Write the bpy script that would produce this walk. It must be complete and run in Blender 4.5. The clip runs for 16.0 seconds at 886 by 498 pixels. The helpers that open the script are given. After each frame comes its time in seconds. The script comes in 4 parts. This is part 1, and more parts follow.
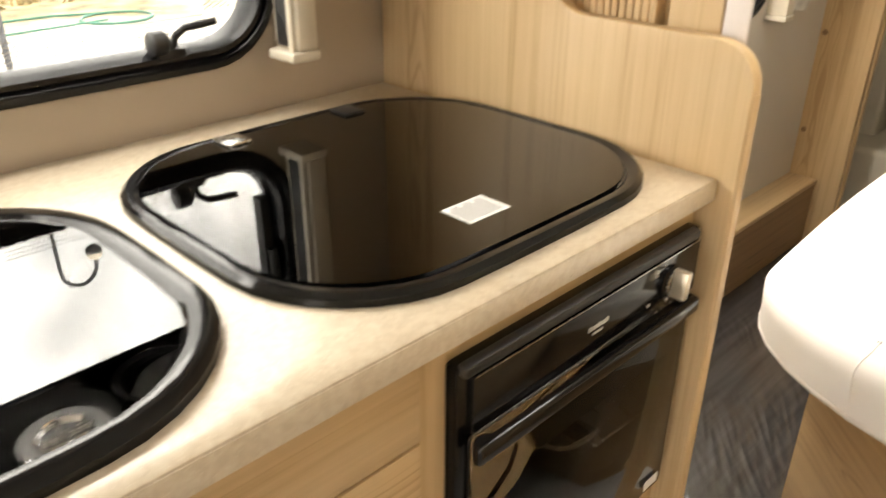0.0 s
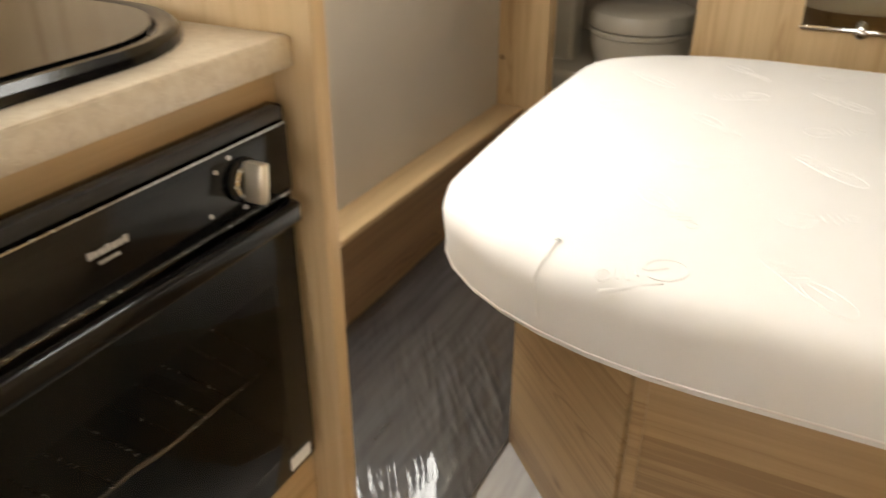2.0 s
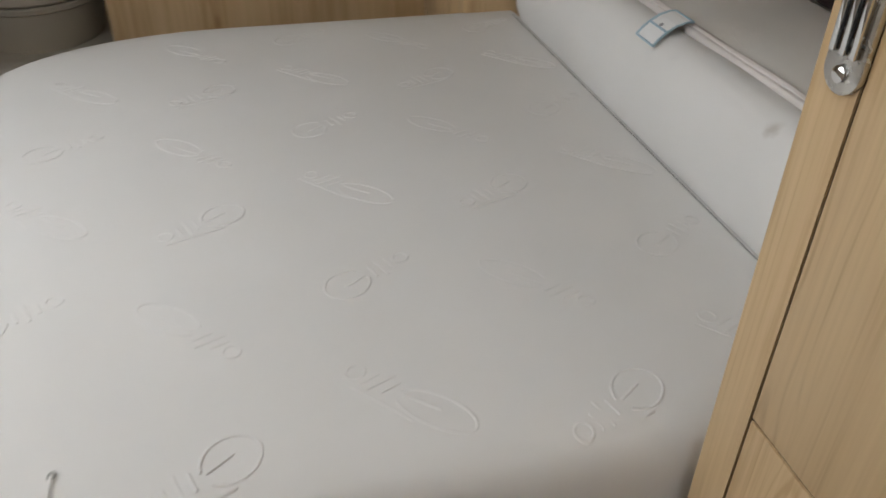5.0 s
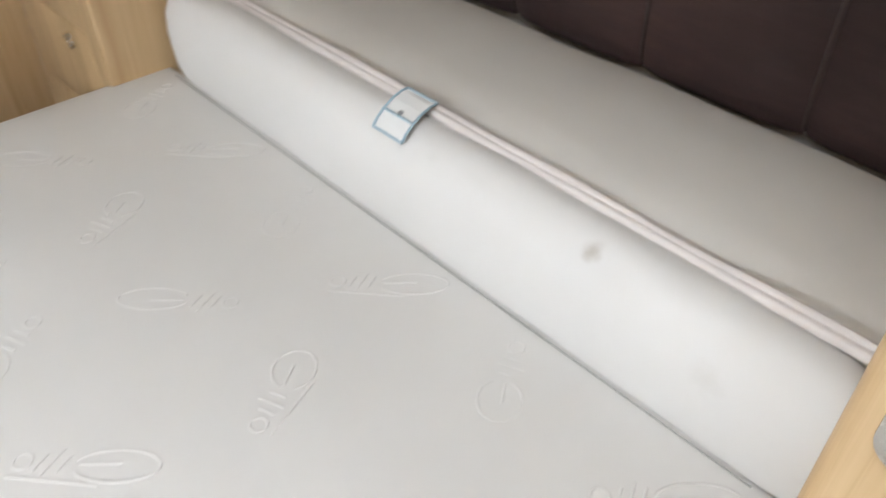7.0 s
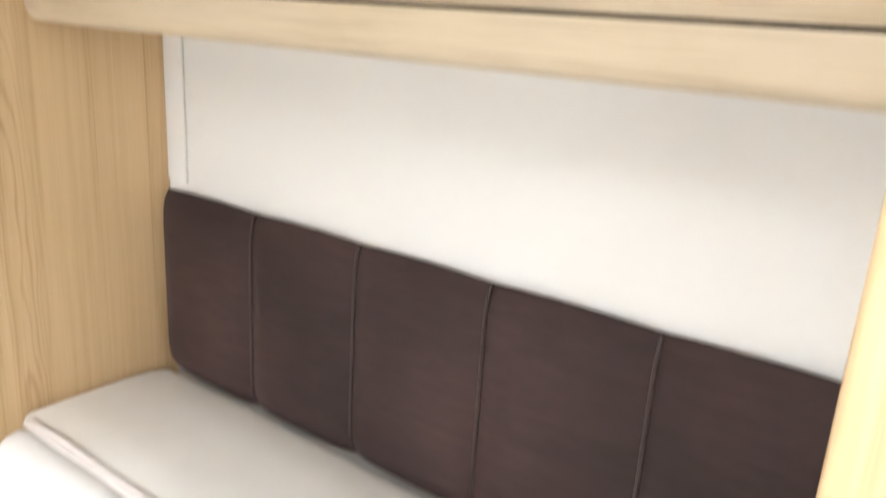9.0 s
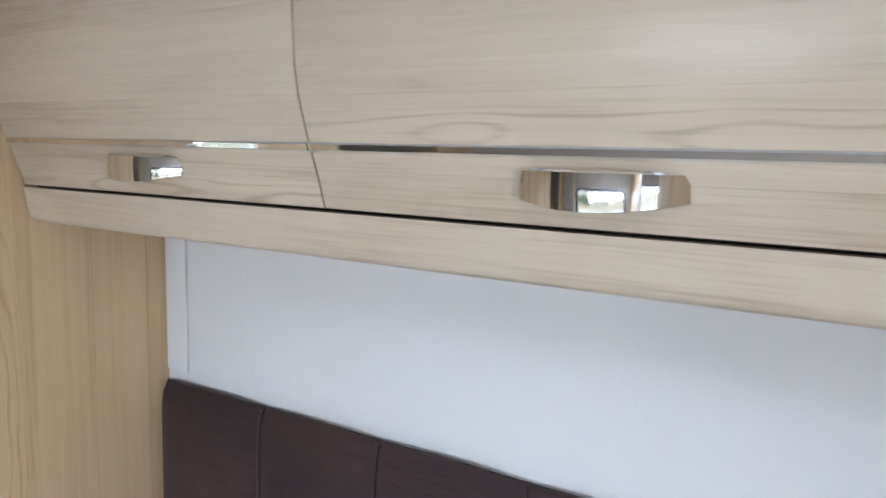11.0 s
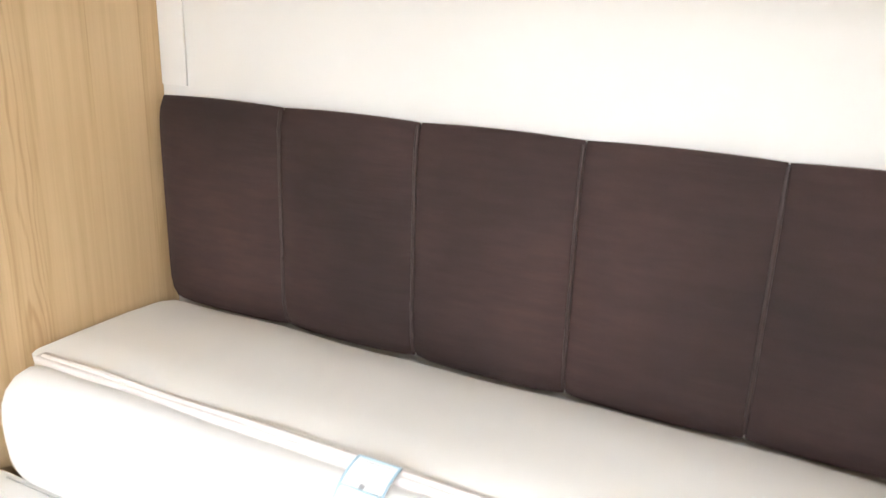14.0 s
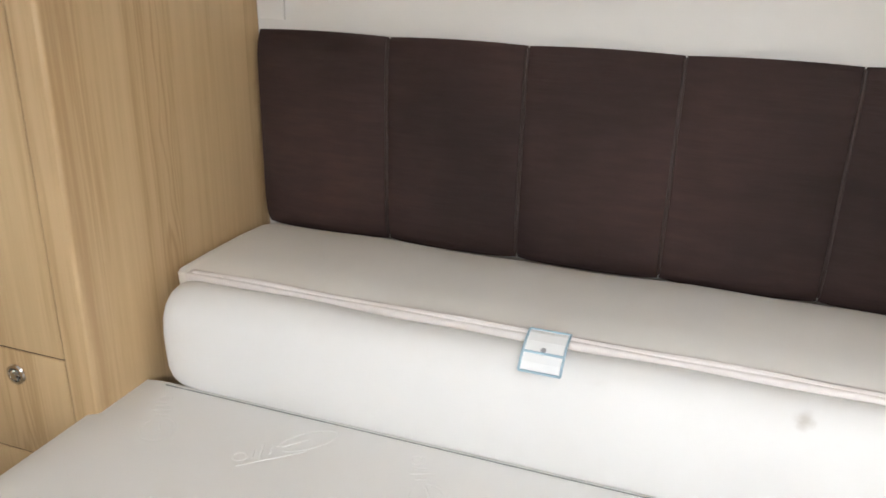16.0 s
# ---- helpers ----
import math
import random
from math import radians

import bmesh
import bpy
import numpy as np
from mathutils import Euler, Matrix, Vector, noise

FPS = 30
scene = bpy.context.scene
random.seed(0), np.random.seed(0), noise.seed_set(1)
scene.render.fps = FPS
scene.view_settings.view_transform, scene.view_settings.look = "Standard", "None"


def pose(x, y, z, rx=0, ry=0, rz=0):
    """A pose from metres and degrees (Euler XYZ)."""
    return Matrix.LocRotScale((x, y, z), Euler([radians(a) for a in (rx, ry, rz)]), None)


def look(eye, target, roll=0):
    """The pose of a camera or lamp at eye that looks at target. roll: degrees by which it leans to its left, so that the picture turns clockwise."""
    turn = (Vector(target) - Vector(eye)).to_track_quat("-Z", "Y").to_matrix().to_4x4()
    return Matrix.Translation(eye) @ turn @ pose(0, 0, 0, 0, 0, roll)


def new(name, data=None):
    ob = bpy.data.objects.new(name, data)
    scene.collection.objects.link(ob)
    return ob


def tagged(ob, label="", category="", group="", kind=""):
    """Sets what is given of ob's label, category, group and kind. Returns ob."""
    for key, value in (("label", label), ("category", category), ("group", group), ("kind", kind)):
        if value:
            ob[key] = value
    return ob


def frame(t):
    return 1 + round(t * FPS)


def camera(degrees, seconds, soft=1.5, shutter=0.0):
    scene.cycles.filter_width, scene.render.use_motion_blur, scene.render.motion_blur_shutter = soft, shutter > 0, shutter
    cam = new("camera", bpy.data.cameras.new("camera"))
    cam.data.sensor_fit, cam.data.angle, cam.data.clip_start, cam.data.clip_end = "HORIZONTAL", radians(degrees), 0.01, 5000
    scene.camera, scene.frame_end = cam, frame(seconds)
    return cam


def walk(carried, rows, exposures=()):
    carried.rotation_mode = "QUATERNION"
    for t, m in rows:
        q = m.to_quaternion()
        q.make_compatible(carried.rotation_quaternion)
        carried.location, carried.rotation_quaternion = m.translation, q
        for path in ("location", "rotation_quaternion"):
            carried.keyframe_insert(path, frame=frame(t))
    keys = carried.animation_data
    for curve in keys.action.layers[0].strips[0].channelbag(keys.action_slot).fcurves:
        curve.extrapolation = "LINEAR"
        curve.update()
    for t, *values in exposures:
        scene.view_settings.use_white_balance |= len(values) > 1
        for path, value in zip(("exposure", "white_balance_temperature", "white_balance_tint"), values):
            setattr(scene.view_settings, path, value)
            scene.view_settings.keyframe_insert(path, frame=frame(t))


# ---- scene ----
cam = camera(59.0, 16.0, soft=1.5, shutter=0.5)
PATH = [
    (0, (-0.004, -0.023, 1.353), (1.255, 1.238, 0.445), 0.3),
    (0.5, (0.086, -0.041, 1.365), (1.435, 1.18, 0.533), 0.2),
    (1, (0.211, -0.062, 1.288), (1.616, 1.105, 0.473), -0.0),
    (1.5, (0.265, -0.078, 1.185), (1.78, 0.933, 0.357), 0.2),
    (2, (0.305, -0.072, 1.148), (1.881, 0.726, 0.21), 0.1),
    (2.5, (0.375, -0.053, 1.154), (2.015, 0.441, 0.12), 0.2),
    (3, (0.407, -0.019, 1.181), (2.09, 0.154, 0.116), 0.3),
    (3.5, (0.45, 0.005, 1.198), (2.125, -0.029, 0.105), 0.2),
    (4, (0.565, 0.004, 1.22), (2.219, -0.108, 0.101), -0.5),
    (4.2, (0.587, 0.013, 1.206), (2.251, -0.151, 0.108), 0.5),
    (6.3, (1.053, -0.031, 1.279), (2.332, -0.878, -0.004), -0.2),
    (6.5, (1.085, -0.041, 1.301), (2.317, -0.922, -0.005), -0.6),
    (7, (1.136, -0.046, 1.338), (2.246, -1.093, 0.045), 0.5),
    (7.5, (1.177, -0.031, 1.365), (2.128, -1.27, 0.115), 2.8),
    (8, (1.193, -0.028, 1.422), (2.116, -1.335, 0.222), 3.5),
    (8.5, (1.177, -0.072, 1.517), (2.2, -1.485, 0.54), 1.5),
    (9, (1.148, -0.09, 1.54), (2.271, -1.641, 0.962), 3.5),
    (9.5, (1.133, -0.134, 1.624), (2.286, -1.713, 1.205), 2.1),
    (12, (1.299, -0.067, 1.588), (2.419, -1.71, 1.378), 1.4),
    (12.5, (1.25, -0.063, 1.49), (2.363, -1.708, 1.254), 1.3),
    (13, (1.263, -0.077, 1.366), (2.288, -1.757, 1.01), 2.3),
    (13.5, (1.314, -0.09, 1.351), (2.291, -1.742, 0.786), 2.0),
    (14, (1.407, 0.036, 1.346), (2.259, -1.67, 0.743), 1.9),
    (14.5, (1.488, 0.182, 1.329), (2.119, -1.615, 0.72), 1.9),
    (15, (1.523, 0.224, 1.331), (2.115, -1.563, 0.656), 1.7),
    (15.5, (1.596, 0.281, 1.316), (2.204, -1.488, 0.61), 1.5),
    (16, (1.646, 0.326, 1.322), (2.266, -1.435, 0.605), 1.4),
]
walk(cam, [(t, look(eye, target, roll)) for t, eye, target, roll in PATH], exposures=[
    (0.0, 0.78, 7600, 10), (0.5, 0.62, 7900, 10), (1.0, 0.75, 8000, 10), (2.0, 0.42, 7300, 10), (2.5, -0.05, 6950, 10), (3.0, -0.45, 6800, 10), (3.5, -0.58, 6650, 10), (4.2, -1.0, 6550, 10), (6.3, -0.1, 6200, 10), (7.0, 0.1, 6200, 10), (8.0, 0.38, 6300, 10), (8.5, 0.95, 6300, 10), (9.0, 1.15, 6200, 10), (9.5, 0.65, 5450, 10), (12.0, 0.55, 5100, 10), (12.5, 0.48, 5150, 10), (13.0, 1.05, 5700, 10), (13.5, 1.35, 6100, 10), (14.0, 1.3, 6150, 10), (15.0, 0.72, 6200, 10), (16.0, 0.38, 6250, 10)])

# ---- world, sun ----
world = bpy.data.worlds.new("sky")
scene.world = world
world.use_nodes = True
wn, wl = world.node_tree.nodes, world.node_tree.links
wn.clear()
w_out = wn.new("ShaderNodeOutputWorld")
w_bg = wn.new("ShaderNodeBackground")
w_sky = wn.new("ShaderNodeTexSky")
w_sky.sky_type = "NISHITA"
w_sky.sun_disc = False
w_sky.sun_elevation = radians(35)
w_sky.sun_rotation = radians(200)
w_sky.dust_density = 2.0
w_co = wn.new("ShaderNodeTexCoord")
w_no = wn.new("ShaderNodeTexNoise")
w_no.inputs["Scale"].default_value = 3.2
w_no.inputs["Detail"].default_value = 7
w_ramp = wn.new("ShaderNodeValToRGB")
w_ramp.color_ramp.elements[0].position = 0.27
w_ramp.color_ramp.elements[1].position = 0.46
w_mix = wn.new("ShaderNodeMixRGB")
w_mix.inputs["Color2"].default_value = (42.0, 42.6, 44.0, 1)
wl.new(w_co.outputs["Generated"], w_no.inputs["Vector"])
wl.new(w_no.outputs["Fac"], w_ramp.inputs["Fac"])
wl.new(w_ramp.outputs["Color"], w_mix.inputs["Fac"])
wl.new(w_sky.outputs["Color"], w_mix.inputs["Color1"])
wl.new(w_mix.outputs["Color"], w_bg.inputs["Color"])
w_bg.inputs["Strength"].default_value = 0.15
wl.new(w_bg.outputs["Background"], w_out.inputs["Surface"])
sun = new("sun", bpy.data.lights.new("sun", "SUN"))
sun.data.energy = 2.2
sun.data.angle = radians(0.6)
sun.data.color = (1.0, 0.95, 0.87)
sun.matrix_world = look((-2, -5, 3.77), (0, 0, 0))

sky_2 = new("window_daylight", bpy.data.lights.new("window_daylight", "AREA"))
sky_2.data.shape = "RECTANGLE"
sky_2.data.size, sky_2.data.size_y = 0.9, 0.14
sky_2.data.energy = 8.5
sky_2.data.color = (0.96, 0.98, 1.0)
sky_2.matrix_world = look((1.6, 1.045, 1.44), (1.55, 0.40, 0.63))
sky_1 = new("kitchen_daylight", bpy.data.lights.new("kitchen_daylight", "AREA"))
sky_1.data.shape = "RECTANGLE"
sky_1.data.size, sky_1.data.size_y = 0.84, 0.12
sky_1.data.energy = 2.5
sky_1.data.color = (0.96, 0.98, 1.0)
sky_1.matrix_world = look((0.16, 1.045, 1.525), (0.16, 0.55, 0.985))
sky_3 = new("rooflight_daylight", bpy.data.lights.new("rooflight_daylight", "AREA"))
sky_3.data.shape = "SQUARE"
sky_3.data.size = 0.40
sky_3.data.energy = 3.5
sky_3.data.color = (0.95, 0.98, 1.0)
sky_3.matrix_world = look((1.17, 0.14, 1.985), (1.17, 0.141, 0.0))


# ---- materials ----
def mat(name, base, rough=0.5, vary=0.08, scale=6.0, bump=0.0, bump_scale=200.0, metal=0.0, coat=0.0, trans=0.0, ior=1.45, rough_vary=0.06):
    """Plain surface with variation of colour and gloss at two scales and a fine relief."""
    m = bpy.data.materials.new(name)
    m.use_nodes = True
    n, l = m.node_tree.nodes, m.node_tree.links
    b = n["Principled BSDF"]
    b.inputs["Metallic"].default_value = metal
    b.inputs["IOR"].default_value = ior
    b.inputs["Coat Weight"].default_value = coat
    b.inputs["Transmission Weight"].default_value = trans
    co = n.new("ShaderNodeTexCoord")
    big, fine = n.new("ShaderNodeTexNoise"), n.new("ShaderNodeTexNoise")
    big.inputs["Scale"].default_value = scale
    big.inputs["Detail"].default_value = 4
    fine.inputs["Scale"].default_value = bump_scale
    fine.inputs["Detail"].default_value = 3
    l.new(co.outputs["Object"], big.inputs["Vector"])
    l.new(co.outputs["Object"], fine.inputs["Vector"])
    ramp = n.new("ShaderNodeValToRGB")
    ramp.color_ramp.elements[0].position, ramp.color_ramp.elements[1].position = 0.3, 0.7
    ramp.color_ramp.elements[0].color = (*[c * (1 - vary) for c in base], 1)
    ramp.color_ramp.elements[1].color = (*[min(1, c * (1 + vary)) for c in base], 1)
    l.new(big.outputs["Fac"], ramp.inputs["Fac"])
    l.new(ramp.outputs["Color"], b.inputs["Base Color"])
    rr = n.new("ShaderNodeMapRange")
    rr.inputs["To Min"].default_value = max(0.0, rough - rough_vary)
    rr.inputs["To Max"].default_value = min(1, rough + rough_vary)
    l.new(fine.outputs["Fac"], rr.inputs["Value"])
    l.new(rr.outputs["Result"], b.inputs["Roughness"])
    if bump:
        bp = n.new("ShaderNodeBump")
        bp.inputs["Strength"].default_value = bump
        bp.inputs["Distance"].default_value = 0.002
        l.new(fine.outputs["Fac"], bp.inputs["Height"])
        l.new(bp.outputs["Normal"], b.inputs["Normal"])
    return m


def wood(name, grain, light, dark, rough=0.42, knots=True, board=0.105, mottle=0.0):
    """Printed ash veneer of narrow boards; grain is the axis, 0, 1 or 2, that the fibres follow."""
    m = bpy.data.materials.new(name)
    m.use_nodes = True
    n, l = m.node_tree.nodes, m.node_tree.links
    b = n["Principled BSDF"]

    def math_node(op, a, c=None, d=None):
        t = n.new("ShaderNodeMath")
        t.operation = op
        for socket, v in zip(t.inputs, (a, c, d)):
            if isinstance(v, (int, float)):
                socket.default_value = v
            elif v is not None:
                l.new(v, socket)
        return t.outputs["Value"]

    def vector_node(op, a, c):
        t = n.new("ShaderNodeVectorMath")
        t.operation = op
        l.new(a, t.inputs[0])
        if isinstance(c, tuple):
            t.inputs[1].default_value = c
        else:
            l.new(c, t.inputs[1])
        return t.outputs["Vector"]

    co, info = n.new("ShaderNodeTexCoord"), n.new("ShaderNodeObjectInfo")
    sc = n.new("ShaderNodeVectorMath")
    sc.operation = "SCALE"
    sc.inputs[0].default_value = (3.1, 2.3, 4.7)
    l.new(info.outputs["Random"], sc.inputs["Scale"])
    base = vector_node("ADD", co.outputs["Object"], sc.outputs["Vector"])
    sep = n.new("ShaderNodeSeparateXYZ")
    l.new(base, sep.inputs[0])
    axes = [sep.outputs[k] for k in range(3)]
    along = axes.pop(grain)
    across = math_node("MULTIPLY", math_node("ADD", axes[0], axes[1]), 1.0 / board)
    number = math_node("FLOOR", across)
    mid_off = math_node("SUBTRACT", math_node("FRACT", across), 0.5)
    wn2 = n.new("ShaderNodeTexWhiteNoise")
    wn2.noise_dimensions = "1D"
    l.new(number, wn2.inputs["W"])
    chance = n.new("ShaderNodeSeparateColor")
    l.new(wn2.outputs["Color"], chance.inputs[0])
    own = vector_node("ADD", base, vector_node("MULTIPLY", wn2.outputs["Color"], (5.3, 4.1, 6.7)))

    def layer(lengthwise, crosswise, detail, distort, rough_n=0.55):
        t = n.new("ShaderNodeTexNoise")
        t.inputs["Scale"].default_value = 1.0
        t.inputs["Detail"].default_value = detail
        t.inputs["Distortion"].default_value = distort
        t.inputs["Roughness"].default_value = rough_n
        l.new(vector_node("MULTIPLY", own, tuple(lengthwise if k == grain else crosswise for k in range(3))), t.inputs["Vector"])
        return t.outputs["Fac"]

    wide, streak, pore = layer(0.5, 11.0, 3, 0.15), layer(1.1, 62.0, 6, 0.25), layer(8.0, 260.0, 2, 0.0)
    bend = layer(2.4, 9.0, 2, 0.0)
    # nested arches of a flat-sawn board, on some of the boards
    rise = math_node("MULTIPLY_ADD", math_node("MULTIPLY", mid_off, mid_off), 5.5, math_node("MULTIPLY_ADD", along, 0.8, math_node("MULTIPLY", bend, 1.7)))
    ring = math_node("PINGPONG", math_node("MULTIPLY", rise, 9.0), 1.0)
    dark_line = n.new("ShaderNodeMapRange")
    dark_line.interpolation_type = "SMOOTHSTEP"
    dark_line.inputs["From Min"].default_value, dark_line.inputs["From Max"].default_value = 0.45, 1.0
    l.new(ring, dark_line.inputs["Value"])
    inner = n.new("ShaderNodeMapRange")
    inner.interpolation_type = "SMOOTHSTEP"
    inner.inputs["From Min"].default_value, inner.inputs["From Max"].default_value = 0.42, 0.16
    l.new(math_node("ABSOLUTE", mid_off), inner.inputs["Value"])
    some = math_node("GREATER_THAN", chance.outputs[0], 0.66)
    arches = math_node("MULTIPLY", math_node("MULTIPLY", dark_line.outputs["Result"], inner.outputs["Result"]), some)
    joint = math_node("GREATER_THAN", math_node("ABSOLUTE", mid_off), 0.487)

    total = math_node("MULTIPLY_ADD", pore, 0.20, 0.028 + 0.02 * mottle)
    total = math_node("MULTIPLY_ADD", streak, 0.50 - 0.28 * mottle, total)
    total = math_node("MULTIPLY_ADD", wide, 0.40 - 0.05 * mottle, total)
    total = math_node("MULTIPLY_ADD", layer(2.6, 7.0, 4, 0.6), 0.04 + 0.29 * mottle, total)
    total = math_node("MULTIPLY_ADD", math_node("SUBTRACT", chance.outputs[1], 0.5), 0.10, total)
    total = math_node("MULTIPLY_ADD", arches, -0.12, total)
    total = math_node("MULTIPLY_ADD", joint, -0.035, total)
    ramp = n.new("ShaderNodeValToRGB")
    e = ramp.color_ramp.elements
    e[0].position, e[0].color = 0.47, (*dark, 1)
    e[1].position, e[1].color = 0.71, (*light, 1)
    mid = e.new(0.57)
    mid.color = (*[0.35 * d + 0.65 * c for d, c in zip(dark, light)], 1)
    l.new(total, ramp.inputs["Fac"])
    colour = ramp.outputs["Color"]
    if knots:
        vo = n.new("ShaderNodeTexVoronoi")
        vo.inputs["Scale"].default_value = 1.0
        l.new(vector_node("MULTIPLY", own, tuple(2.4 if k == grain else 6.5 for k in range(3))), vo.inputs["Vector"])
        kr = n.new("ShaderNodeValToRGB")
        kr.color_ramp.elements[0].position, kr.color_ramp.elements[0].color = 0.012, (0.36, 0.25, 0.16, 1)
        kr.color_ramp.elements[1].position, kr.color_ramp.elements[1].color = 0.075, (1, 1, 1, 1)
        l.new(vo.outputs["Distance"], kr.inputs["Fac"])
        mx = n.new("ShaderNodeMixRGB")
        mx.blend_type = "MULTIPLY"
        mx.inputs["Fac"].default_value = 0.75
        l.new(colour, mx.inputs["Color1"])
        l.new(kr.outputs["Color"], mx.inputs["Color2"])
        colour = mx.outputs["Color"]
    l.new(colour, b.inputs["Base Color"])
    b.inputs["Roughness"].default_value = rough
    bp = n.new("ShaderNodeBump")
    bp.inputs["Strength"].default_value = 0.12
    bp.inputs["Distance"].default_value = 0.001
    l.new(pore, bp.inputs["Height"])
    l.new(bp.outputs["Normal"], b.inputs["Normal"])
    return m


ASH, ASH_D = (0.635, 0.457, 0.255), (0.47, 0.312, 0.158)
GREY_ASH, GREY_ASH_D = (0.63, 0.52, 0.37), (0.42, 0.33, 0.215)
M_WOOD_V = wood("ash_upright", 2, ASH, ASH_D)
M_WOOD_X = wood("ash_lengthwise", 0, ASH, ASH_D)
M_WOOD_Y = wood("ash_crosswise", 1, ASH, ASH_D)
M_LOCK = wood("ash_locker", 0, GREY_ASH, GREY_ASH_D, rough=0.36, mottle=1.0)
# the bed's light ash, darkened here for the shade below the mattress
M_BASE = wood("ash_shaded_crosswise", 1, (0.42, 0.28, 0.14), (0.27, 0.165, 0.075))
M_CORNER = wood("ash_corner_shaded", 0, (0.42, 0.28, 0.14), (0.27, 0.165, 0.075))
# deeper brown; on the bed foot it is ash with shade put in
M_BASE_X = wood("ash_dark_and_shaded_lengthwise", 0, (0.30, 0.18, 0.085), (0.17, 0.095, 0.042))
# dark brown that stands for the shade inside door gaps
M_GAP = mat("gap_shade_brown", (0.06, 0.035, 0.018), 0.7)
M_WALL = mat("fabric_wall_board", (0.72, 0.695, 0.655), 0.7, 0.02, 3, 0.25, 900)
M_KWALL = mat("beige_wall_board", (0.46, 0.385, 0.30), 0.6, 0.03, 3, 0.2, 700)
M_BWALL = mat("greige_fabric_wall_board", (0.60, 0.55, 0.48), 0.7, 0.02, 3, 0.25, 900)
M_CEIL = mat("white_ceiling_board", (0.8, 0.79, 0.77), 0.7, 0.02, 3, 0.1, 600)
M_BLACK = mat("black_enamel", (0.006, 0.0055, 0.0055), 0.12, 0.1, 30, 0.0, 300, ior=1.36, rough_vary=0.04)
M_BLACKM = mat("black_matt_plastic", (0.016, 0.015, 0.015), 0.45, 0.1, 30, 0.1, 900)
M_RUBBER = mat("black_rubber_seal", (0.006, 0.006, 0.007), 0.2, 0.1, 30, 0.03, 700, ior=1.33)
M_CHROME = mat("chrome", (0.78, 0.79, 0.8), 0.06, 0.02, 20, metal=1.0, rough_vary=0.03)
M_STEEL = mat("brushed_steel", (0.6, 0.59, 0.56), 0.26, 0.05, 30, metal=1.0)
M_CREAM = mat("cream_plastic", (0.66, 0.60, 0.49), 0.42, 0.03, 20)
M_WHITEP = mat("white_moulded_plastic", (0.55, 0.50, 0.41), 0.32, 0.03, 8)
M_KNOB = mat("champagne_metal", (0.62, 0.54, 0.42), 0.3, 0.04, 30, metal=0.7)
M_GLASS = mat("smoked_glass", (0.055, 0.05, 0.046), 0.0, 0.0, trans=1.0, ior=1.52, rough_vary=0.0)
M_LIDGLASS = mat("coated_glass", (0.05, 0.047, 0.045), 0.0, 0.0, trans=1.0, ior=2.1, rough_vary=0.0)
M_OVENGLASS = mat("oven_door_glass", (0.36, 0.35, 0.34), 0.0, 0.0, trans=1.0, ior=1.22, rough_vary=0.0)
M_PANE = mat("tinted_acrylic_pane", (0.66, 0.67, 0.66), 0.0, 0.0, trans=1.0, ior=1.15, rough_vary=0.0)
M_MIRROR = mat("mirror_glass", (0.75, 0.78, 0.74), 0.03, 0.0, metal=1.0, rough_vary=0.02)
M_PAPER = mat("white_paper_label", (0.82, 0.82, 0.80), 0.6, 0.02, 30)
M_LABEL = mat("white_satin_label", (0.88, 0.88, 0.87), 0.5, 0.02, 30)
M_PRINT = mat("grey_print", (0.30, 0.30, 0.31), 0.6)
M_SILVER = mat("silver_print", (0.52, 0.50, 0.46), 0.4)
M_BLUE = mat("pale_blue_edging", (0.36, 0.50, 0.58), 0.6)
M_MATT = mat("white_knitted_mattress_cloth", (0.78, 0.765, 0.74), 0.85, 0.02, 4, 0.35, 1300)
M_SEAM = mat("grey_crease_shade_and_button", (0.33, 0.33, 0.31), 0.8)
M_BOLST = mat("cream_cushion_cloth", (0.80, 0.775, 0.73), 0.8, 0.03, 5, 0.3, 1300)
M_PIPE = mat("white_satin_piping", (0.74, 0.69, 0.66), 0.45, 0.03, 30)
M_CURTAIN = mat("ivory_curtain_cloth", (0.74, 0.70, 0.60), 0.8, 0.04, 12, 0.2, 800)
M_BAG = mat("clear_plastic_packet", (0.72, 0.70, 0.64), 0.12, 0.2, 40, 0.5, 60, coat=0.5)
M_BAGY = mat("yellow_print_on_packet", (0.70, 0.58, 0.08), 0.3, 0.15, 60)
M_HOSE = mat("green_garden_hose", (0.02, 0.10, 0.07), 0.5)
M_LAMP = mat("dark_grey_painted_steel", (0.05, 0.052, 0.058), 0.5, 0.1, 8)
M_NET = mat("screen_printed_dots", (0.34, 0.29, 0.22), 0.6, 0.05, 50)


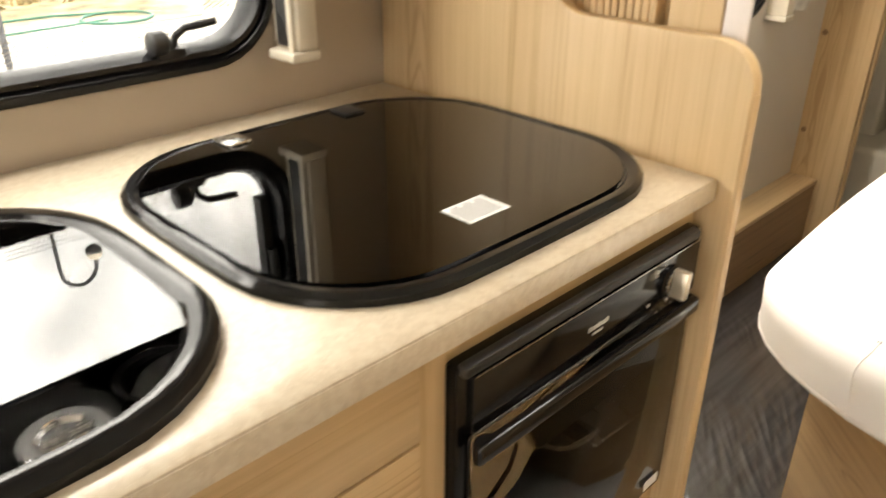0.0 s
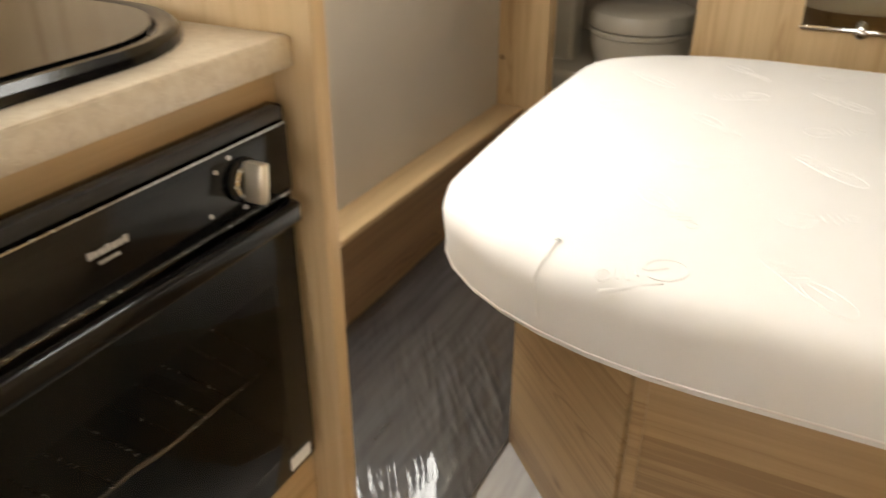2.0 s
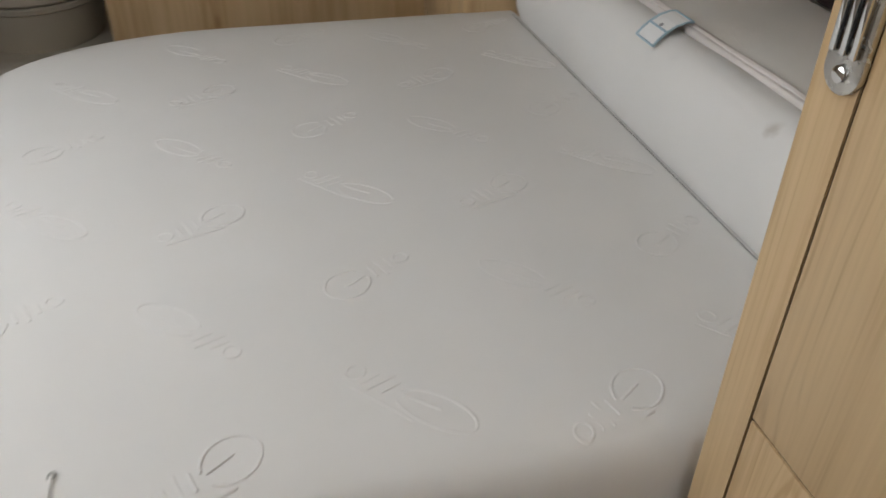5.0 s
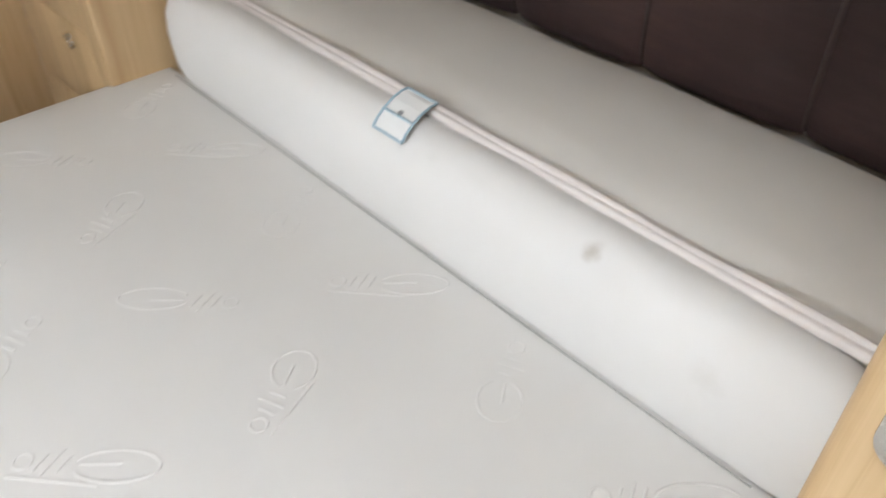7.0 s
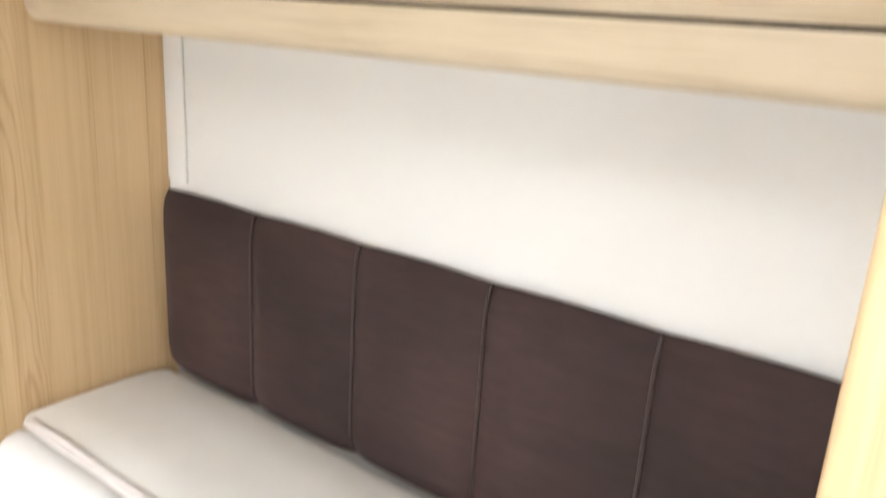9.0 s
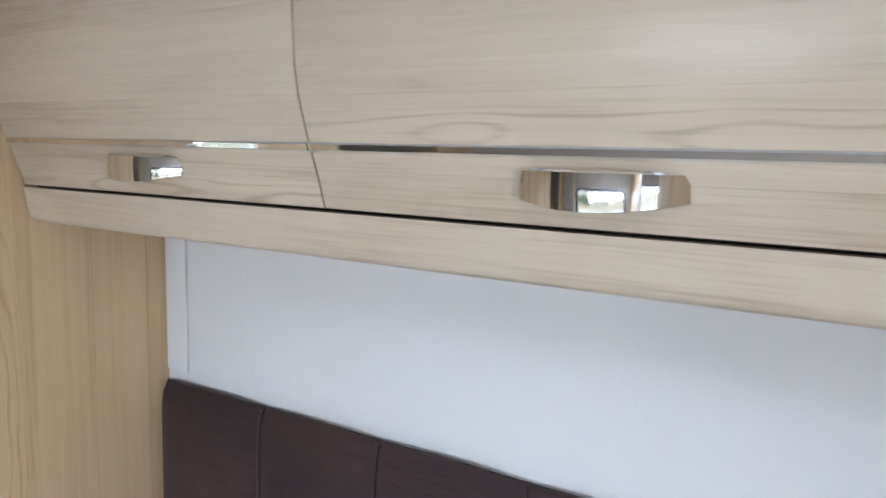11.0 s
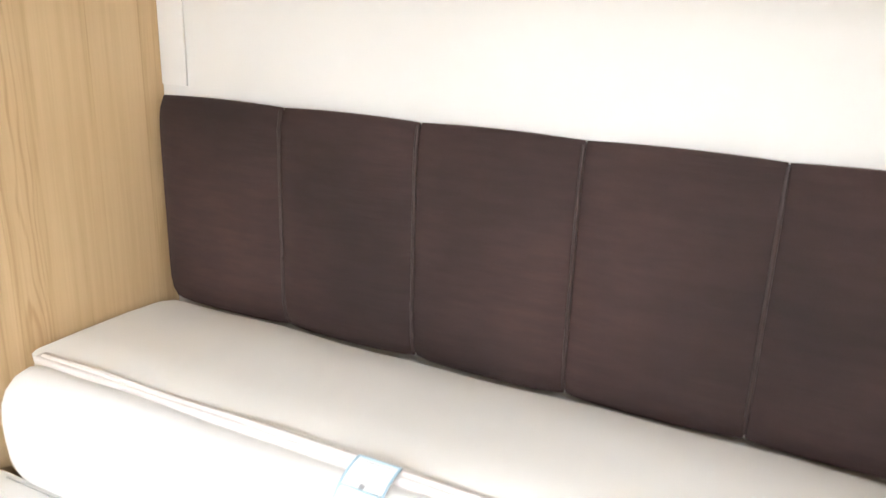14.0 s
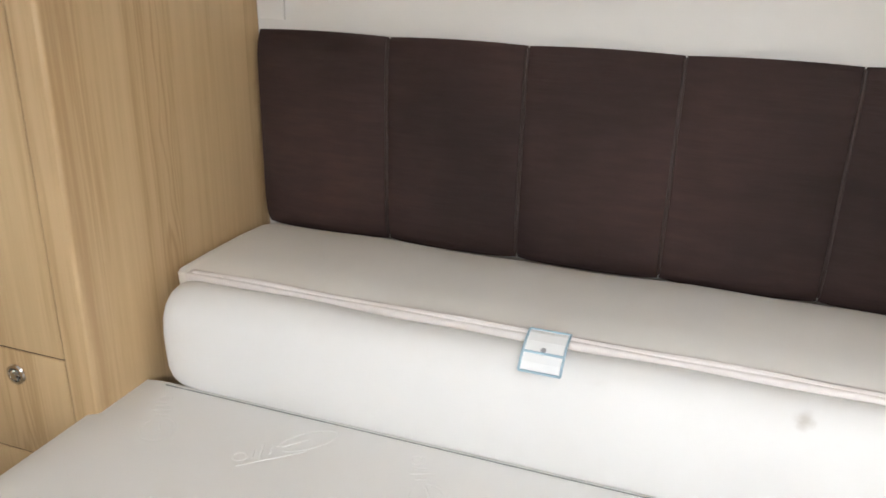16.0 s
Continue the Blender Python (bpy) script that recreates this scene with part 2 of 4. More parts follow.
def velvet():
    m = mat("brown_velvet", (0.040, 0.0205, 0.0175), 0.85, 0.36, 3.2, 0.15, 500)
    n, l = m.node_tree.nodes, m.node_tree.links
    b = n["Principled BSDF"]
    b.inputs["Sheen Weight"].default_value = 0.18
    b.inputs["Sheen Roughness"].default_value = 0.35
    b.inputs["Sheen Tint"].default_value = (0.8, 0.55, 0.48, 1)
    co, mp, no = n.new("ShaderNodeTexCoord"), n.new("ShaderNodeMapping"), n.new("ShaderNodeTexNoise")
    mp.inputs["Scale"].default_value = (14, 14, 190)
    no.inputs["Scale"].default_value = 1
    no.inputs["Detail"].default_value = 4
    l.new(co.outputs["Object"], mp.inputs["Vector"])
    l.new(mp.outputs["Vector"], no.inputs["Vector"])
    bp = n.new("ShaderNodeBump")
    bp.inputs["Strength"].default_value = 0.5
    bp.inputs["Distance"].default_value = 0.002
    l.new(no.outputs["Fac"], bp.inputs["Height"])
    l.new(bp.outputs["Normal"], b.inputs["Normal"])
    m2, brush = n.new("ShaderNodeMapping"), n.new("ShaderNodeTexNoise")
    m2.inputs["Scale"].default_value = (16, 16, 75)
    brush.inputs["Scale"].default_value, brush.inputs["Detail"].default_value = 1, 5
    l.new(co.outputs["Object"], m2.inputs["Vector"])
    l.new(m2.outputs["Vector"], brush.inputs["Vector"])
    br = n.new("ShaderNodeValToRGB")
    br.color_ramp.elements[0].position, br.color_ramp.elements[0].color = 0.36, (0.76, 0.74, 0.74, 1)
    br.color_ramp.elements[1].position, br.color_ramp.elements[1].color = 0.66, (1.0, 0.97, 0.95, 1)
    l.new(brush.outputs["Fac"], br.inputs["Fac"])
    mx = n.new("ShaderNodeMixRGB")
    mx.blend_type = "MULTIPLY"
    mx.inputs["Fac"].default_value = 1.0
    l.new(b.inputs["Base Color"].links[0].from_socket, mx.inputs["Color1"])
    l.new(br.outputs["Color"], mx.inputs["Color2"])
    l.new(mx.outputs["Color"], b.inputs["Base Color"])
    return m


def spotted(name, spots):
    """Mattress cloth with a few faint handling stains; spots are (x, y, z, radius, strength)."""
    m = mat(name, (0.78, 0.765, 0.74), 0.85, 0.02, 4, 0.35, 1300)
    n, l = m.node_tree.nodes, m.node_tree.links
    b = n["Principled BSDF"]
    co, no = n.new("ShaderNodeTexCoord"), n.new("ShaderNodeTexNoise")
    no.inputs["Scale"].default_value, no.inputs["Detail"].default_value = 70, 4
    l.new(co.outputs["Object"], no.inputs["Vector"])
    for x, y, z, radius, strength in spots:
        di, ad, mr, mx = n.new("ShaderNodeVectorMath"), n.new("ShaderNodeMath"), n.new("ShaderNodeMapRange"), n.new("ShaderNodeMixRGB")
        di.operation = "DISTANCE"
        di.inputs[1].default_value = (x, y, z)
        ad.operation = "MULTIPLY_ADD"
        ad.inputs[1].default_value = radius
        mr.interpolation_type = "SMOOTHSTEP"
        mr.inputs["From Min"].default_value, mr.inputs["From Max"].default_value = radius * 1.5, radius * 0.4
        mr.inputs["To Max"].default_value = strength
        l.new(co.outputs["Object"], di.inputs[0])
        l.new(no.outputs["Fac"], ad.inputs[0])
        l.new(di.outputs["Value"], ad.inputs[2])
        l.new(ad.outputs["Value"], mr.inputs["Value"])
        mx.inputs["Color2"].default_value = (0.34, 0.28, 0.21, 1)
        l.new(mr.outputs["Result"], mx.inputs["Fac"])
        l.new(b.inputs["Base Color"].links[0].from_socket, mx.inputs["Color1"])
        l.new(mx.outputs["Color"], b.inputs["Base Color"])
    return m


M_FLAP = spotted("white_knitted_cloth_with_stains", ((1.496, -0.606, 0.79, 0.018, 0.55), (1.33, -0.592, 0.735, 0.03, 0.12), (1.75, -0.60, 0.79, 0.02, 0.10)))
M_VELVET = velvet()
M_WELT = mat("brown_velvet_piping", (0.036, 0.021, 0.018), 0.6, 0.15, 60, 0.1, 700)


def stone_top():
    """Cream laminate with a mottled stone print and a half-gloss."""
    m = mat("stone_laminate", (0.56, 0.47, 0.36), 0.3, 0.1, 9, 0.06, 160, coat=0.15)
    n, l = m.node_tree.nodes, m.node_tree.links
    b = n["Principled BSDF"]
    co, no, vo = n.new("ShaderNodeTexCoord"), n.new("ShaderNodeTexNoise"), n.new("ShaderNodeTexVoronoi")
    no.inputs["Scale"].default_value, no.inputs["Detail"].default_value, no.inputs["Distortion"].default_value = 105, 6, 0.5
    ramp = n.new("ShaderNodeValToRGB")
    e = ramp.color_ramp.elements
    e[0].position, e[0].color = 0.36, (0.60, 0.505, 0.38, 1)
    e[1].position, e[1].color = 0.66, (0.69, 0.605, 0.475, 1)
    c = e.new(0.5)
    c.color = (0.65, 0.555, 0.425, 1)
    l.new(co.outputs["Object"], no.inputs["Vector"])
    l.new(no.outputs["Fac"], ramp.inputs["Fac"])
    vo.inputs["Scale"].default_value = 240
    fl = n.new("ShaderNodeValToRGB")
    fl.color_ramp.elements[0].position, fl.color_ramp.elements[0].color = 0.10, (1, 1, 1, 1)
    fl.color_ramp.elements[1].position, fl.color_ramp.elements[1].color = 0.22, (0, 0, 0, 1)
    l.new(co.outputs["Object"], vo.inputs["Vector"])
    l.new(vo.outputs["Distance"], fl.inputs["Fac"])
    mx = n.new("ShaderNodeMixRGB")
    mx.inputs["Color2"].default_value = (0.76, 0.69, 0.57, 1)
    l.new(fl.outputs["Color"], mx.inputs["Fac"])
    l.new(ramp.outputs["Color"], mx.inputs["Color1"])
    l.new(mx.outputs["Color"], b.inputs["Base Color"])
    return m


M_STONE = stone_top()


def vinyl(name, light, dark, rough, wrinkle):
    """Wood-print vinyl; wrinkle lays creased clear film over it."""
    m = mat(name, light, rough, 0.1, 6)
    n, l = m.node_tree.nodes, m.node_tree.links
    b = n["Principled BSDF"]
    co, mp, no = n.new("ShaderNodeTexCoord"), n.new("ShaderNodeMapping"), n.new("ShaderNodeTexNoise")
    mp.inputs["Scale"].default_value = (3, 40, 1)
    no.inputs["Scale"].default_value, no.inputs["Detail"].default_value = 1, 6
    ramp = n.new("ShaderNodeValToRGB")
    ramp.color_ramp.elements[0].position, ramp.color_ramp.elements[0].color = 0.35, (*dark, 1)
    ramp.color_ramp.elements[1].position, ramp.color_ramp.elements[1].color = 0.7, (*light, 1)
    l.new(co.outputs["Object"], mp.inputs["Vector"])
    l.new(mp.outputs["Vector"], no.inputs["Vector"])
    l.new(no.outputs["Fac"], ramp.inputs["Fac"])
    sep, row, tone = n.new("ShaderNodeSeparateXYZ"), n.new("ShaderNodeMath"), n.new("ShaderNodeTexWhiteNoise")
    row.operation = "SNAP"
    row.inputs[1].default_value = 0.125
    tone.noise_dimensions = "1D"
    lift, mx = n.new("ShaderNodeMapRange"), n.new("ShaderNodeMixRGB")
    lift.inputs["To Min"].default_value, lift.inputs["To Max"].default_value = 0.72, 1.3
    mx.blend_type = "MULTIPLY"
    mx.inputs["Fac"].default_value = 1.0
    l.new(co.outputs["Object"], sep.inputs[0])
    l.new(sep.outputs["Y"], row.inputs[0])
    l.new(row.outputs["Value"], tone.inputs["W"])
    l.new(tone.outputs["Value"], lift.inputs["Value"])
    l.new(ramp.outputs["Color"], mx.inputs["Color1"])
    l.new(lift.outputs["Result"], mx.inputs["Color2"])
    l.new(mx.outputs["Color"], b.inputs["Base Color"])
    if wrinkle:
        b.inputs["Coat Weight"].default_value = 1.0
        b.inputs["Coat Roughness"].default_value = 0.05
        b.inputs["Coat IOR"].default_value = 2.2
    return m


M_FLOOR = vinyl("grey_vinyl", (0.40, 0.39, 0.38), (0.28, 0.27, 0.26), 0.5, False)
M_FILM = vinyl("dark_vinyl_under_film", (0.050, 0.051, 0.055), (0.016, 0.016, 0.018), 0.5, True)


def ground_mat():
    m = mat("pale_gravel", (0.34, 0.325, 0.295), 0.9, 0.1, 1.5, 0.4, 60)
    n, l = m.node_tree.nodes, m.node_tree.links
    b = n["Principled BSDF"]
    co, sep = n.new("ShaderNodeTexCoord"), n.new("ShaderNodeSeparateXYZ")
    no = n.new("ShaderNodeTexNoise")
    no.inputs["Scale"].default_value, no.inputs["Detail"].default_value = 0.5, 6
    l.new(co.outputs["Object"], sep.inputs[0])
    l.new(co.outputs["Object"], no.inputs["Vector"])
    ma = n.new("ShaderNodeMath")
    ma.operation = "MULTIPLY_ADD"
    ma.inputs[1].default_value = 6.0
    l.new(no.outputs["Fac"], ma.inputs[0])
    l.new(sep.outputs["Y"], ma.inputs[2])
    mr = n.new("ShaderNodeMapRange")
    mr.inputs["From Min"].default_value, mr.inputs["From Max"].default_value = 12.0, 14.0
    l.new(ma.outputs["Value"], mr.inputs["Value"])
    n2 = n.new("ShaderNodeTexNoise")
    n2.inputs["Scale"].default_value, n2.inputs["Detail"].default_value = 3.0, 8
    l.new(co.outputs["Object"], n2.inputs["Vector"])
    straw = n.new("ShaderNodeValToRGB")
    straw.color_ramp.elements[0].position, straw.color_ramp.elements[0].color = 0.35, (0.07, 0.062, 0.030, 1)
    straw.color_ramp.elements[1].position, straw.color_ramp.elements[1].color = 0.65, (0.26, 0.20, 0.11, 1)
    l.new(n2.outputs["Fac"], straw.inputs["Fac"])
    mx = n.new("ShaderNodeMixRGB")
    old = b.inputs["Base Color"].links[0].from_socket
    l.new(mr.outputs["Result"], mx.inputs["Fac"])
    l.new(old, mx.inputs["Color1"])
    l.new(straw.outputs["Color"], mx.inputs["Color2"])
    l.new(mx.outputs["Color"], b.inputs["Base Color"])
    return m


M_GROUND = ground_mat()
M_STRAW = mat("dry_straw", (0.24, 0.185, 0.095), 0.8, 0.4, 4)
M_ROCK = mat("field_stone", (0.20, 0.165, 0.13), 0.85, 0.3, 5, 0.4, 30)
M_LEAF = mat("bush_leaves", (0.04, 0.068, 0.016), 0.6, 0.4, 3)


# ---- builders ----
def thing(name, at, label, category, group="", kind=""):
    e = new(name)
    e.location = at
    e.empty_display_size = 0.05
    return tagged(e, label, category, group, kind)


def mesh_of(name, bm, material, smooth=True):
    me = bpy.data.meshes.new(name)
    bmesh.ops.recalc_face_normals(bm, faces=bm.faces)
    bm.to_mesh(me)
    bm.free()
    me.materials.append(material)
    if smooth:
        for p in me.polygons:
            p.use_smooth = True
        me.set_sharp_from_angle(angle=radians(38))
    return me


def origin_of(o):
    p = Vector((0, 0, 0))
    while o is not None:
        if o.type == "EMPTY":
            p = p + o.location
        o = o.parent
    return p


def part(name, bm, material, parent, label="", smooth=True):
    """Links a bmesh, made in world coordinates, as one mesh under a thing or a part."""
    ob = new(name, mesh_of(name, bm, material, smooth))
    ob.parent = parent
    if parent.type == "EMPTY":
        ob.matrix_parent_inverse = Matrix.Translation(parent.location).inverted()
    if label:
        tagged(ob, label)
    return ob


def solid(name, bm, material, label, category, group="", kind="", smooth=True):
    return tagged(new(name, mesh_of(name, bm, material, smooth)), label, category, group, kind)


def box(x0, x1, y0, y1, z0, z1, bevel=0.0, seg=2, bm=None):
    own = bmesh.new()
    r = bmesh.ops.create_cube(own, size=1)
    for v in r["verts"]:
        v.co = ((x0 + x1) / 2 + v.co.x * (x1 - x0), (y0 + y1) / 2 + v.co.y * (y1 - y0), (z0 + z1) / 2 + v.co.z * (z1 - z0))
    if bevel:
        bmesh.ops.bevel(own, geom=own.edges[:], offset=bevel, segments=seg, profile=0.5, affect="EDGES")
    if bm is None:
        return own
    join(bm, own)
    return bm


def join(bm, other):
    me = bpy.data.meshes.new("tmp")
    other.to_mesh(me)
    other.free()
    bm.from_mesh(me)
    bpy.data.meshes.remove(me)
    return bm


def tube(pts, r, n=10, closed=False):
    """A round rod along points."""
    bm = bmesh.new()
    pts = [Vector(p) for p in pts]
    rings = []
    k = len(pts)
    up = Vector((0.13, 0.21, 0.97)).normalized()
    for i, p in enumerate(pts):
        a = pts[(i - 1) % k] if closed or i else p
        b = pts[(i + 1) % k] if closed or i < k - 1 else p
        d = (b - a).normalized()
        u = d.cross(up)
        if u.length < 0.05:
            u = d.cross(Vector((1, 0, 0)))
        u.normalize()
        w = d.cross(u)
        rings.append([bm.verts.new(p + r * (math.cos(2 * math.pi * j / n) * u + math.sin(2 * math.pi * j / n) * w)) for j in range(n)])
    for i in range(k if closed else k - 1):
        A, B = rings[i], rings[(i + 1) % k]
        for j in range(n):
            bm.faces.new((A[j], A[(j + 1) % n], B[(j + 1) % n], B[j]))
    if not closed:
        bm.faces.new(rings[0])
        bm.faces.new(rings[-1])
    return bm


def lathe(c, axis, prof, n=28):
    """A turned shape: prof is (distance along axis, radius) from c."""
    bm = bmesh.new()
    ax = Vector(axis).normalized()
    u = ax.orthogonal().normalized()
    w = ax.cross(u)
    rings = []
    for d, r in prof:
        rings.append([bm.verts.new(Vector(c) + ax * d + max(r, 1e-5) * (math.cos(2 * math.pi * j / n) * u + math.sin(2 * math.pi * j / n) * w)) for j in range(n)])
    for A, B in zip(rings, rings[1:]):
        for j in range(n):
            bm.faces.new((A[j], A[(j + 1) % n], B[(j + 1) % n], B[j]))
    bm.faces.new(rings[0])
    bm.faces.new(rings[-1])
    return bm


def rounded(x0, x1, y0, y1, r, n=8, bow=0.0):
    """A rounded rectangle's outline, its sides bowed outward by bow."""
    out = []
    cx, cy = (x0 + x1) / 2, (y0 + y1) / 2
    for qx, qy, a0 in ((x1 - r, y1 - r, 0), (x0 + r, y1 - r, 90), (x0 + r, y0 + r, 180), (x1 - r, y0 + r, 270)):
        for i in range(n + 1):
            a = radians(a0 + 90 * i / n)
            out.append((qx + r * math.cos(a), qy + r * math.sin(a)))
    full = []
    for i, p in enumerate(out):
        q = out[(i + 1) % len(out)]
        d = math.hypot(q[0] - p[0], q[1] - p[1])
        k = max(1, int(d / 0.03))
        for j in range(k):
            full.append((p[0] + (q[0] - p[0]) * j / k, p[1] + (q[1] - p[1]) * j / k))
    res = []
    for x, y in full:
        u, v = (x - cx) / ((x1 - x0) / 2), (y - cy) / ((y1 - y0) / 2)
        res.append((x + bow * u * max(0, 1 - v * v), y + bow * v * max(0, 1 - u * u)))
    return res


def prism(outline, lo, hi, axis="z", bevel=0.0, seg=2, holes=()):
    """An outline, in the two other axes, drawn out from lo to hi along axis."""
    bm = bmesh.new()

    def place(p, q, h):
        return {"z": (p, q, h), "x": (h, p, q), "y": (p, h, q)}[axis]

    edges = []
    for loop in (outline, *holes):
        vs = [bm.verts.new(place(p, q, lo)) for p, q in loop]
        edges += [bm.edges.new((vs[i], vs[(i + 1) % len(vs)])) for i in range(len(vs))]
    if holes:
        bmesh.ops.triangle_fill(bm, edges=edges, use_beauty=True)
    else:
        bm.faces.new([e.verts[0] for e in edges])
    faces = bm.faces[:]
    r = bmesh.ops.extrude_face_region(bm, geom=faces)
    vec = Vector(place(0, 0, hi - lo))
    for g in r["geom"]:
        if isinstance(g, bmesh.types.BMVert):
            g.co += vec
    bmesh.ops.recalc_face_normals(bm, faces=bm.faces)
    if bevel:
        sharp = [e for e in bm.edges if len(e.link_faces) == 2 and e.calc_face_angle(0) > radians(50)]
        bmesh.ops.bevel(bm, geom=sharp, offset=bevel, segments=seg, profile=0.5, affect="EDGES")
    return bm


def ring_of(outline, profile, z):
    """A moulding that follows a closed outline in plan: profile is (outward, up)."""
    bm = bmesh.new()
    k = len(outline)
    rings = []
    for i, (x, y) in enumerate(outline):
        ax, ay = outline[i - 1]
        bx, by = outline[(i + 1) % k]
        d = Vector((bx - ax, by - ay)).normalized()
        nx, ny = d.y, -d.x
        rings.append([bm.verts.new((x + nx * o, y + ny * o, z + h)) for o, h in profile])
    m = len(profile)
    for i in range(k):
        A, B = rings[i], rings[(i + 1) % k]
        for j in range(m):
            bm.faces.new((A[j], A[(j + 1) % m], B[(j + 1) % m], B[j]))
    return bm


def turned(bm, m):
    bmesh.ops.transform(bm, matrix=m, verts=bm.verts)
    return bm


# ---- plan ----
YK, YH = 1.03, -1.01          # kitchen wall, headboard wall
XR, XF = 2.919, -2.3          # washroom partition, front wall
H = 1.95                      # ceiling
W1 = (-0.36, 0.685, 1.064, 1.62)   # kitchen window: x0 x1 z0 z1
W2 = (1.06, 2.43, 0.905, 1.55)    # bedroom window
WARD_Y = -0.368

# ---- setting ----
solid("floor", box(XF - 0.04, 4.0, YH - 0.04, YK + 0.04, -0.05, 0.0), M_FLOOR, "light grey vinyl floor of a caravan", "floor", kind="structure", smooth=False)
RL = (0.93, 1.41, -0.10, 0.38)   # rooflight over the bed
solid("ceiling", prism([(XF - 0.04, YH - 0.04), (4.0, YH - 0.04), (4.0, YK + 0.04), (XF - 0.04, YK + 0.04)], H, H + 0.04, holes=[rounded(*RL, 0.06)]), M_CEIL, "white caravan ceiling board with a rooflight opening", "ceiling", kind="structure", smooth=False)
roof = thing("window_3", (1.17, 0.14, H), "clear rooflight in the ceiling above the bed", "rooflight", kind="structure")
part("window_frame", ring_of(rounded(*RL, 0.06), [(0.04, -0.002), (0.038, -0.014), (-0.002, -0.016), (-0.004, 0.06), (0.006, 0.06), (0.006, -0.002)], H), M_CREAM, roof)
rl_pane = part("pane", prism(rounded(RL[0] + 0.003, RL[1] - 0.003, RL[2] + 0.003, RL[3] - 0.003, 0.058), H + 0.05, H + 0.054), M_PANE, roof, smooth=False)
rl_pane.visible_shadow = False


def holed_wall(name, y0, y1, x0, x1, holes, material, label):
    loops = [[(x, z) for x, z in rounded(a + 0.012, b - 0.012, c + 0.012, d - 0.012, 0.10)] for a, b, c, d in holes]
    bm = prism([(x0, 0), (x1, 0), (x1, H), (x0, H)], y0, y1, "y", holes=loops)
    return solid(name, bm, material, label, "wall", kind="structure", smooth=False)


holed_wall("wall_kitchen", YK, YK + 0.035, XF, 0.905, [W1], M_KWALL, "beige caravan wall board behind the worktop, with a window opening")
holed_wall("wall_bedroom", YK, YK + 0.035, 0.905, 4.0, [W2], M_BWALL, "pale fabric-faced caravan wall board with a window opening")
solid("wall_headboard", box(XF, 4.0, YH - 0.035, YH, 0, H), M_WALL, "pale fabric-faced wall board above a brown headboard", "wall", kind="structure", smooth=False)
solid("wall_rear", box(3.9, 3.94, YH, YK, 0, H), M_KWALL, "cream moulded washroom rear wall", "wall", kind="structure", smooth=False)
# unseen front wall; its wide opening is added to let sky light in
front_light_loop = [(y, z) for y, z in rounded(-0.8, 0.8, 0.88, 1.6, 0.1)]
solid("wall_front", prism([(YH, 0), (YK, 0), (YK, H), (YH, H)], XF - 0.035, XF, "x", holes=[front_light_loop]), M_WALL, "unseen pale front wall board with an opening added for light", "wall", kind="structure", smooth=False)
solid("trim", box(2.44, 2.498, YH + 0.001, YH + 0.006, 1.19, 1.6, 0.001), M_WALL, "narrow pale cover strip on the wall board joint", "trim", kind="structure")
solid("ground", prism([(-300, -300), (300, -300), (300, 300), (-300, 300)], -0.75, -0.62), M_GROUND, "pale gravel yard turning to dry straw grass", "ground", kind="structure", smooth=False)

# washroom partition: post, panel and the ledge that ends on it
post = thing("partition_1", (XR, 0.93, 0), "light ash post of the washroom door opening", "partition", kind="structure")
part("post", box(XR, XR + 0.03, 0.842, YK, 0, H, 0.003), M_WOOD_V, post)
part("door_stop", box(XR + 0.03, XR + 0.05, 0.835, 0.875, 0, H, 0.003), M_WOOD_V, post)
for cz in (0.435, 0.789):
    part("screw_cap", lathe((XR, 1.012, cz), (-1, 0, 0), [(0, 0.010), (0.004, 0.009), (0.006, 0.005)], 14), M_BASE_X, post, "small brown screw cap")
panel2 = thing("partition_2", (XR, 0, 0), "light ash washroom partition panel behind the bed", "partition", kind="structure")
part("panel", box(XR, XR + 0.03, YH + 0.002, 0.36, 0, H, 0.003), M_WOOD_V, panel2)

ledge = thing("wall_ledge", (2, 0.97, 0), "low light ash box ledge along the wall", "ledge", kind="structure")
part("ledge_top", box(0.92, XR - 0.001, 0.922, YK - 0.001, 0.243, 0.262, 0.003), M_WOOD_X, ledge)
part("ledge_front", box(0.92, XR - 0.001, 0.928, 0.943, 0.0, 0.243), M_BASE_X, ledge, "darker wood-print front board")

fb = bmesh.new()
nxf, nyf = 330, 90
rows_f = []
for i in range(nxf + 1):
    x = 0.93 + 1.95 * i / nxf
    col = []
    for k in range(nyf + 1):
        y = 0.384 + 0.541 * k / nyf
        s, t = x * 0.80 + y * 0.60, -x * 0.60 + y * 0.80
        patch = max(0.06, 1.3 * noise.noise((x * 3.4, y * 4.2, 3.0)) + 0.55)
        h = abs(noise.noise((s * 6.0, t * 55.0, 1.0))) * 0.0070 * patch + 0.0012 * noise.noise((s * 17.0, t * 95.0, 7.0)) * patch
        col.append(fb.verts.new((x, y, 0.008 + max(-0.003, h) + 0.003 * noise.noise((x * 6.0, y * 8.0, 5.0)))))
    rows_f.append(col)
for A, B in zip(rows_f, rows_f[1:]):
    for k in range(nyf):
        fb.faces.new((A[k], A[k + 1], B[k + 1], B[k]))
solid("floor_film", fb, M_FILM, "creased clear plastic film over dark wood-print vinyl", "floor covering", kind="structure")
solid("washroom_floor", box(XR - 0.03, 3.88, 0.384, YK - 0.005, 0.0005, 0.004), M_FILM, "dark wood-print vinyl floor", "floor", kind="structure", smooth=False)


